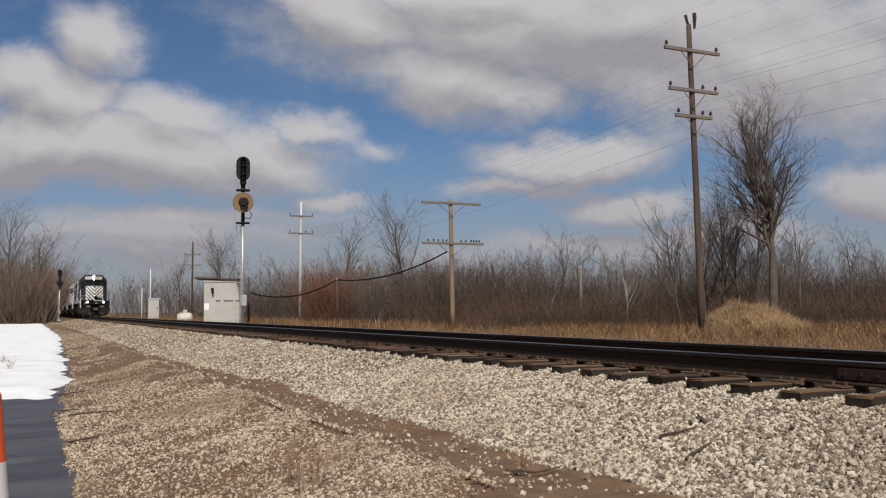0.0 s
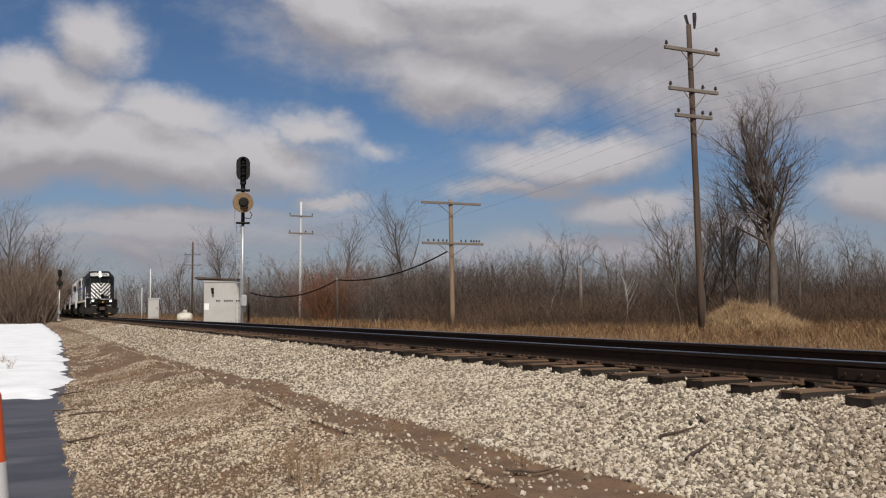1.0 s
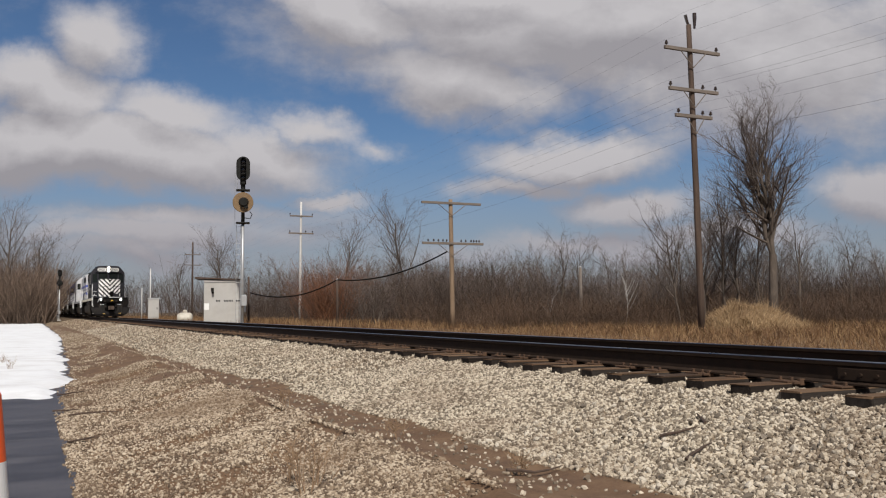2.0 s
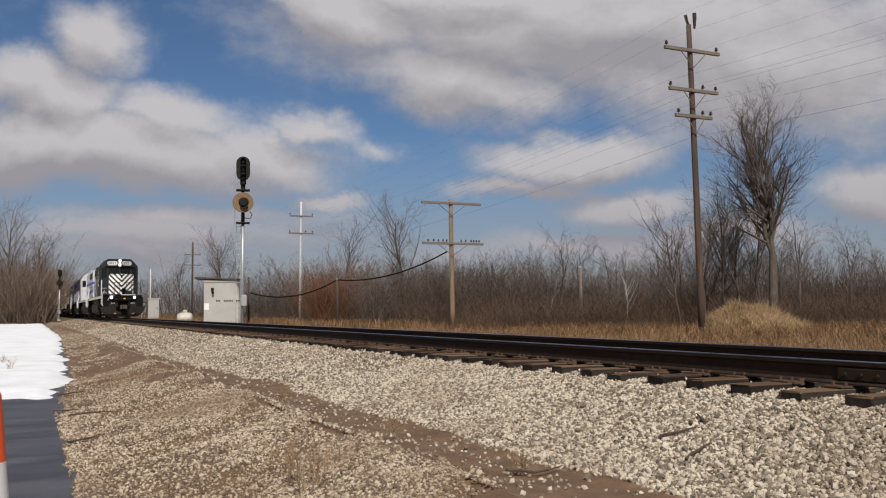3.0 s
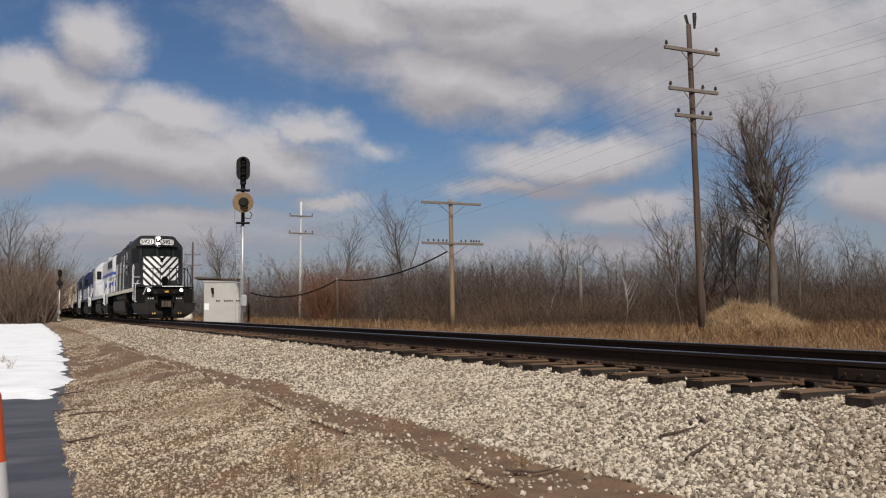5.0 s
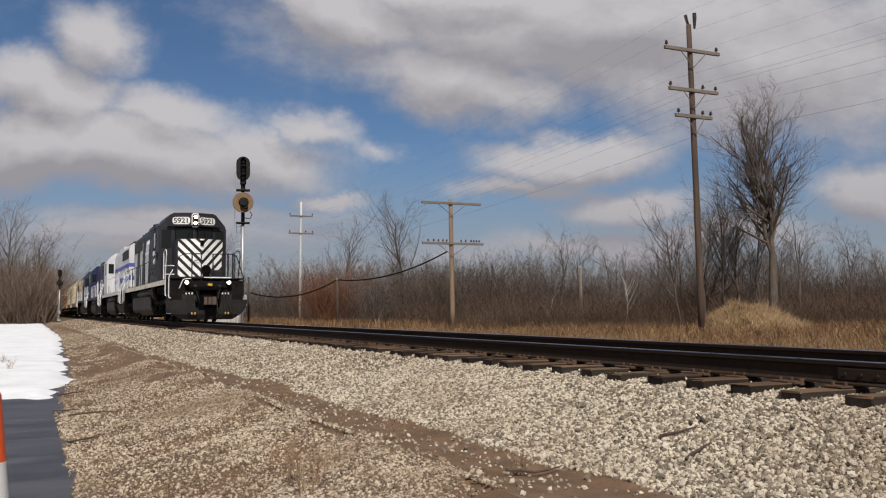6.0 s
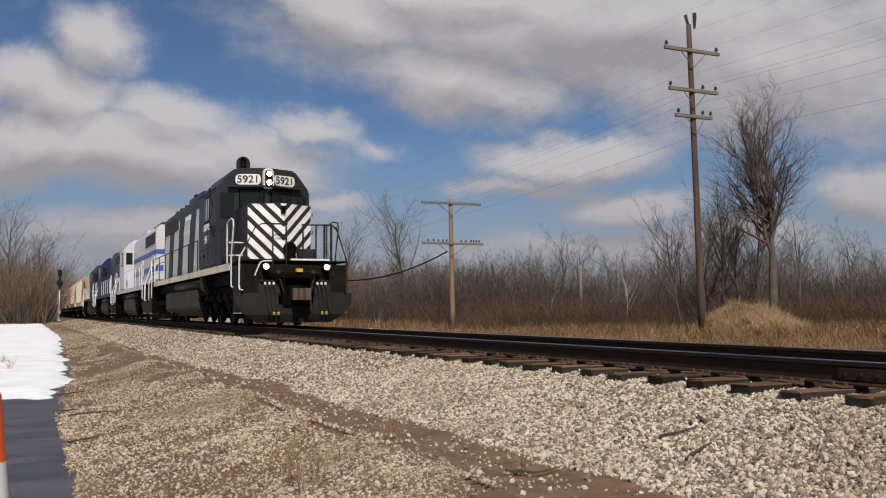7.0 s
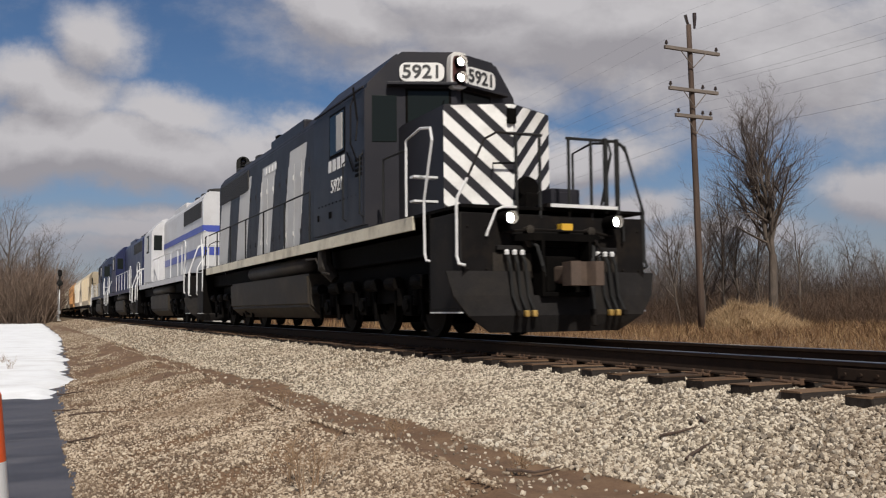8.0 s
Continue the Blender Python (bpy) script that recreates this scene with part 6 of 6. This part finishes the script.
def twig_clumps(name, label, mat, clumps, place, seed, stems, h0, h1, thick=1.0):
    """Scrub: leaning stems that each carry side twigs, as one mesh of stuff."""
    prng = random.Random(seed)
    verts, faces = [], []

    def stick(p, q, w):
        a = prng.uniform(0, math.pi)
        d = Vector((math.cos(a) * w, math.sin(a) * w, 0))
        b = len(verts)
        verts.extend([(p - d)[:], (p + d)[:], (q + d * 0.35)[:], (q - d * 0.35)[:]])
        faces.append((b, b + 1, b + 2, b + 3))
    for _ in range(clumps):
        x, y, z, s = place(prng)
        for _k in range(stems):
            h_ = prng.uniform(h0, h1) * s
            p = Vector((x + prng.gauss(0, 0.25), y + prng.gauss(0, 0.25), z))
            q = p + Vector((prng.gauss(0, 0.46), prng.gauss(0, 0.46), 1)) * h_
            stick(p, q, 0.010 * s * thick)
            for _j in range(9):
                t = prng.uniform(0.12, 0.95)
                c = p.lerp(q, t)
                stick(c, c + Vector((prng.gauss(0, 0.75), prng.gauss(0, 0.75), prng.uniform(0.0, 0.9))) * h_ * 0.40 * (1.1 - t * 0.6), 0.0052 * s * thick)
    return tagged(new(name, fast_mesh(name, verts, faces, mat)), label, "scrub", kind="stuff")


M_BRUSH = surface("brown_brushwood", [(0.042, 0.025, 0.0155), (0.08, 0.048, 0.030), (0.13, 0.08, 0.05)], scale=0.2, fine=3, rough=0.9, bump=0, per_island=0.5)


M_HEDGE = surface("pale_brown_brushwood", [(0.07, 0.045, 0.031), (0.125, 0.085, 0.06), (0.19, 0.135, 0.10)], scale=0.2, fine=3, rough=0.9, bump=0, per_island=0.5)


def scrub_front(prng):
    while True:
        x, y = polar(prng, 0.16, 1.02, 39, 52)
        if x > 18.5 + max(0, y - 40) * 0.1 + 1.5 * noise.noise(Vector((y * 0.2, 0, 0))):
            return x, y, -0.5, prng.uniform(0.45, 0.8) * (1 + 0.55 * noise.noise(Vector((x * 0.22, y * 0.22, 4))))


def scrub_back(prng):
    while True:
        x, y = polar(prng, 0.10, 1.05, 50, 120)
        if x > 17.5:
            return x, y, -0.5, prng.uniform(0.6, 1.05) * (1 + max(0, y - 60) * 0.006) * (1 + 0.5 * noise.noise(Vector((x * 0.14, y * 0.14, 7))))


def scrub_left(prng):
    y = prng.uniform(118, 220)
    return 0.016 * y - prng.random() ** 1.5 * 30, y, -0.85, prng.uniform(1.5, 2.5) * (1 + 0.3 * noise.noise(Vector((y * 0.1, 0, 0))))


twig_clumps("scrub_thicket", "dense brown leafless scrub along the field edge", M_BRUSH, 3300, scrub_front, 31, 4, 1.0, 2.5)
twig_clumps("scrub_wood", "deep brown leafless thicket behind the scrub", M_TWIG, 6000, scrub_back, 32, 4, 1.9, 4.5)
twig_clumps("roadside_wood", "brown leafless brushwood beyond the snow", M_HEDGE, 4600, scrub_left, 33, 4, 1.4, 4.0, 1.3)


def russet(prng):
    x, y = 18.5 + prng.gauss(0, 0.7), 58.0 + prng.gauss(0, 0.7)
    return x, y, -0.5 + abs(prng.gauss(0, 0.3)), prng.uniform(0.8, 1.15)


twig_clumps("russet_bush", "russet brown bush holding dead leaves", M_RUSSET, 90, russet, 40, 5, 2.6, 4.4)


# far woodland that closes the horizon
def far_spot(prng):
    while True:
        a, d = prng.uniform(-0.35, 1.3), prng.uniform(120, 240)
        x, y = d * math.sin(a), d * math.cos(a)
        if not -14 < x - TC < 7:
            return x, y, -0.6, prng.uniform(0.8, 1.4) * (1 + 0.4 * noise.noise(Vector((x * 0.04, y * 0.04, 3))))


twig_clumps("far_woods", "distant bare brown woods along the horizon", M_TWIG, 2900, far_spot, 34, 4, 2.6, 6.0, 2.0)


def grass_mound():
    m = new("earth_mound")
    n, k_ = 26, 10
    bm = bmesh.new()
    rings = []
    for j in range(k_ + 1):
        t = j / k_
        ring = []
        for i in range(n):
            a = 2 * math.pi * i / n
            w = 1 + 0.14 * noise.noise(Vector((math.cos(a) * 1.3, math.sin(a) * 1.3, t * 2)))
            r_ = (1 - t) ** 0.8
            z = 1.08 * (1 - (1 - t) ** 1.7) + 0.10 * noise.noise(Vector((math.cos(a) * 2, math.sin(a) * 2, t * 3))) * (1 - t)
            ring.append(bm.verts.new(((2.1 + 0.35 * math.cos(a)) * r_ * w * math.cos(a), 1.5 * r_ * w * math.sin(a), z - 0.05)))
        rings.append(ring)
    for a, b in zip(rings, rings[1:]):
        for i in range(n):
            bm.faces.new((a[i], a[(i + 1) % n], b[(i + 1) % n], b[i]))
    bm.faces.new(rings[-1])
    part("earth", bm, M_FIELD, m, smooth=True)
    prng = random.Random(5)
    verts, faces = [], []
    for _ in range(6500):
        a, r_ = prng.uniform(0, 2 * math.pi), prng.random() ** 0.6
        x, y = (2.1 + 0.35 * math.cos(a)) * r_ * math.cos(a), 1.5 * r_ * math.sin(a)
        z = 1.05 * (1 - r_ ** 2.1) - 0.08
        h_, w = prng.uniform(0.08, 0.30) * (1.0 + 2.2 * max(0, noise.noise(Vector((x * 1.6, y * 1.6, 2))))), 0.012
        d = prng.uniform(0, math.pi)
        dx, dy = w * math.cos(d), w * math.sin(d)
        b = len(verts)
        verts += [(x - dx, y - dy, z), (x + dx, y + dy, z), (x + prng.gauss(0, 0.14) + 0.1 * math.cos(a), y + prng.gauss(0, 0.14), z + h_)]
        faces.append((b, b + 1, b + 2))
    pile = surface("straw_grass", [(0.19, 0.115, 0.058), (0.33, 0.22, 0.118), (0.48, 0.35, 0.205)], scale=0.8, fine=5, rough=0.9, bump=0, per_island=0.4)
    g = part("grass", fast_mesh("grass", verts, faces, pile), None, m, "pale straw grass")
    m.matrix_basis = pose(24.2, 25.2, -0.62, 0, 0, -42)
    return tagged(m, "low earth mound overgrown with straw-coloured grass", "mound")


grass_mound()


M_STALK = surface("dry_stalk", [(0.17, 0.105, 0.06), (0.30, 0.20, 0.12)], scale=3, fine=9, rough=0.9, bump=0)


def weed(x, y, h_, seed, label):
    prng = random.Random(seed)
    w = new("weed")
    st, tw = [], []
    for _ in range(7):
        p = Vector((prng.gauss(0, 0.03), prng.gauss(0, 0.03), 0))
        q = p + Vector((prng.gauss(0, 0.22), prng.gauss(0, 0.22), 1)) * h_ * prng.uniform(0.6, 1)
        mid = p.lerp(q, 0.5) + Vector((prng.gauss(0, 0.02), prng.gauss(0, 0.02), 0))
        st.append(([p, mid, q], [0.004, 0.003, 0.0015]))
        for _j in range(7):
            c = mid.lerp(q, prng.random())
            tw.append(([c, c + Vector((prng.gauss(0, 0.05), prng.gauss(0, 0.05), prng.uniform(0.02, 0.09)))], [0.0022, 0.001]))
    for one in st:
        v, f_ = raw_tubes([one], 4)
        part("stem", fast_mesh("stem", v, f_, M_STALK), None, w)
    v, f_ = raw_tubes(tw, 3)
    tagged(part("brush", fast_mesh("brush", v, f_, M_STALK), None, w), kind="stuff")
    w.matrix_basis = pose(x, y, ground_z(x, y) - 0.01)
    return tagged(w, label, "weed", "dead weeds")


for k, (x, y, h_) in enumerate([(1.61, 5.55, 0.42), (1.66, 5.99, 0.34), (1.74, 5.73, 0.30), (2.60, 9.73, 0.22), (1.51, 20.20, 0.20), (2.84, 7.05, 0.16), (3.02, 5.26, 0.14), (-0.4, 22.0, 0.35), (-0.6, 25.0, 0.3)]):
    weed(x, y, h_, 60 + k, "dead brown weed stalks growing from gravel")


def litter_sticks():
    prng = random.Random(9)
    for k, (x, y, ln, ang) in enumerate([(0.75, 12.0, 0.6, 10), (0.45, 12.6, 0.35, -20), (4.55, 5.2, 0.30, 60), (4.25, 5.1, 0.26, -40), (4.0, 4.6, 0.34, 20), (0.62, 15.2, 0.5, 30), (0.5, 9.6, 0.3, 15), (3.1, 5.2, 0.4, -10)]):
        bm = bmesh.new()
        pts = []
        for j in range(5):
            t = j / 4
            px_, py_ = x + math.cos(radians(ang)) * ln * (t - 0.5), y + math.sin(radians(ang)) * ln * (t - 0.5)
            pts.append((px_, py_, ground_z(px_, py_) + 0.03 + prng.uniform(0, 0.012)))
        tube(bm, pts, [0.012, 0.0115, 0.010, 0.008, 0.004], 6)
        tagged(part("stick", bm, M_POLE), "dark broken stick lying on the gravel", "stick", "sticks on the gravel")


litter_sticks()


# ---- ballast stones ----
def stone_shapes(n, seed, coarse=False):
    shapes = []
    rng = np.random.default_rng(seed)
    bm = bmesh.new()
    if coarse:       # eight-sided chips
        v = [bm.verts.new(p) for p in ((1, 0, 0), (0, 1, 0), (-1, 0, 0), (0, -1, 0), (0, 0, 1), (0, 0, -1))]
        for k in range(4):
            bm.faces.new((v[k], v[(k + 1) % 4], v[4]))
            bm.faces.new((v[(k + 1) % 4], v[k], v[5]))
        bm.verts.index_update()
    else:
        bmesh.ops.create_icosphere(bm, subdivisions=1, radius=1.0)
    bm.verts.ensure_lookup_table()
    base = np.array([v.co[:] for v in bm.verts])
    tri = np.array([[v.index for v in f_.verts] for f_ in bm.faces])
    bm.free()
    for _ in range(n):
        p = base * (1 + rng.uniform(-0.34, 0.26, (len(base), 1))) * np.array([1.0, rng.uniform(0.65, 0.95), rng.uniform(0.5, 0.8)])
        for _k in range(3):     # knock flat facets
            d = rng.normal(size=3)
            d /= np.linalg.norm(d)
            over = np.maximum(0, p @ d - 0.52)
            p = p - over[:, None] * d * 0.85
        shapes.append(p)
    return shapes, tri


def scatter(count, region, seed, size):
    """Places for stones on the embankment: x, y, z, size."""
    prng = random.Random(seed)
    x0, x1, y0, y1 = region
    out = []
    tries = 0
    while len(out) < count and tries < count * 4:
        tries += 1
        x, y = prng.uniform(x0, x1), y0 + (y1 - y0) * prng.random()
        if x < road_edge(y) + 0.02 and prng.random() > 0.05:
            continue
        if y < 0.74 * x:
            continue
        low = x < 2.6
        if dirt_band(x, y) and prng.random() > 0.03:
            continue
        if ruts(x, y) and prng.random() > 0.24:
            continue
        if 5.28 < x < 8.05 and abs(((y - 6.70) / TIE_GAP + 0.5) % 1 - 0.5) * TIE_GAP < 0.14:
            continue
        s = size * (0.56 if low else 1.0) * prng.uniform(0.55, 1.35)
        z = ground_z(x, y)
        out.append((x, y, z + s * prng.uniform(-0.1, 0.45), s))
    return out


def stones_mesh(places, seed, mat, coarse=False):
    shapes, tri = stone_shapes(14, 3, coarse)
    rng = np.random.default_rng(seed)
    n = len(places)
    P = np.array(places)
    q = rng.normal(size=(n, 4))
    q /= np.linalg.norm(q, axis=1)[:, None]
    w, x, y, z = q.T
    R = np.stack([1 - 2 * (y * y + z * z), 2 * (x * y - z * w), 2 * (x * z + y * w), 2 * (x * y + z * w), 1 - 2 * (x * x + z * z), 2 * (y * z - x * w), 2 * (x * z - y * w), 2 * (y * z + x * w), 1 - 2 * (x * x + y * y)], 1).reshape(n, 3, 3)
    which = rng.integers(0, len(shapes), n)
    S = np.stack(shapes)[which]
    V = np.einsum("nij,nkj->nki", R, S) * P[:, 3][:, None, None] + P[:, None, :3]
    nv = S.shape[1]
    F = (tri[None] + (np.arange(n) * nv)[:, None, None]).reshape(-1, 3)
    me = bpy.data.meshes.new("ballast_stones")
    me.vertices.add(n * nv)
    me.vertices.foreach_set("co", V.reshape(-1))
    me.loops.add(len(F) * 3)
    me.loops.foreach_set("vertex_index", F.reshape(-1).astype(np.int32))
    me.polygons.add(len(F))
    me.polygons.foreach_set("loop_start", np.arange(len(F), dtype=np.int32) * 3)
    me.update(calc_edges=True)
    me.polygons.foreach_set("use_smooth", [False] * len(F))
    me.materials.append(mat)
    return me


def lay_ballast():
    near = scatter(50000, (2.6, 6.0, 2.6, 12.0), 1, 0.0205)
    low = scatter(35000, (0.3, 2.75, 4.6, 13.0), 5, 0.030)
    chips = scatter(45000, (0.3, 2.75, 4.6, 13.0), 22, 0.021) + scatter(18000, (0.4, 2.75, 13.0, 26.0), 6, 0.034) + scatter(9000, (0.9, 2.9, 26.0, 60.0), 9, 0.045) + scatter(2500, (1.6, 5.6, 60.0, 120.0), 10, 0.06)
    mid = scatter(22000, (2.6, 5.9, 12.0, 26.0), 2, 0.030)
    far = scatter(12000, (2.6, 6.0, 26.0, 60.0), 3, 0.038) + scatter(5000, (5.3, 8.0, 2.0, 20.0), 4, 0.032) + scatter(26000, (2.6, 6.0, 2.6, 12.0), 23, 0.014)
    tagged(new("fine_gravel", stones_mesh(low, 18, M_GRIT)), "fine tan gravel on the lower embankment", "gravel", kind="stuff")
    tagged(new("gravel_chips", stones_mesh(chips, 19, M_GRIT, True)), "small tan stone chips between the gravel", "gravel", kind="stuff")
    tagged(new("ballast_stones", stones_mesh(near, 8, M_STONE)), "pale grey crushed stone ballast along the track", "ballast", kind="stuff")
    tagged(new("ballast_chips", stones_mesh(mid + far, 9, M_STONE, True)), "pale grey stone chips further along the track", "ballast", kind="stuff")
    # the nearest stones, each on its own
    shapes, tri = stone_shapes(10, 12)
    meshes = [fast_mesh("stone", [tuple(v) for v in s], [tuple(t) for t in tri], M_STONE_ONE) for s in shapes]
    prng = random.Random(14)
    for k, (x, y, z, s) in enumerate(scatter(300, (3.0, 5.2, 3.0, 6.6), 15, 0.027)):
        part("stone", meshes[k % 10], None, ground, at=Matrix.LocRotScale((x, y, z + 0.015), Euler((prng.uniform(0, 6.28), prng.uniform(0, 6.28), prng.uniform(0, 6.28))), (s, s, s)))


lay_ballast()


motions()
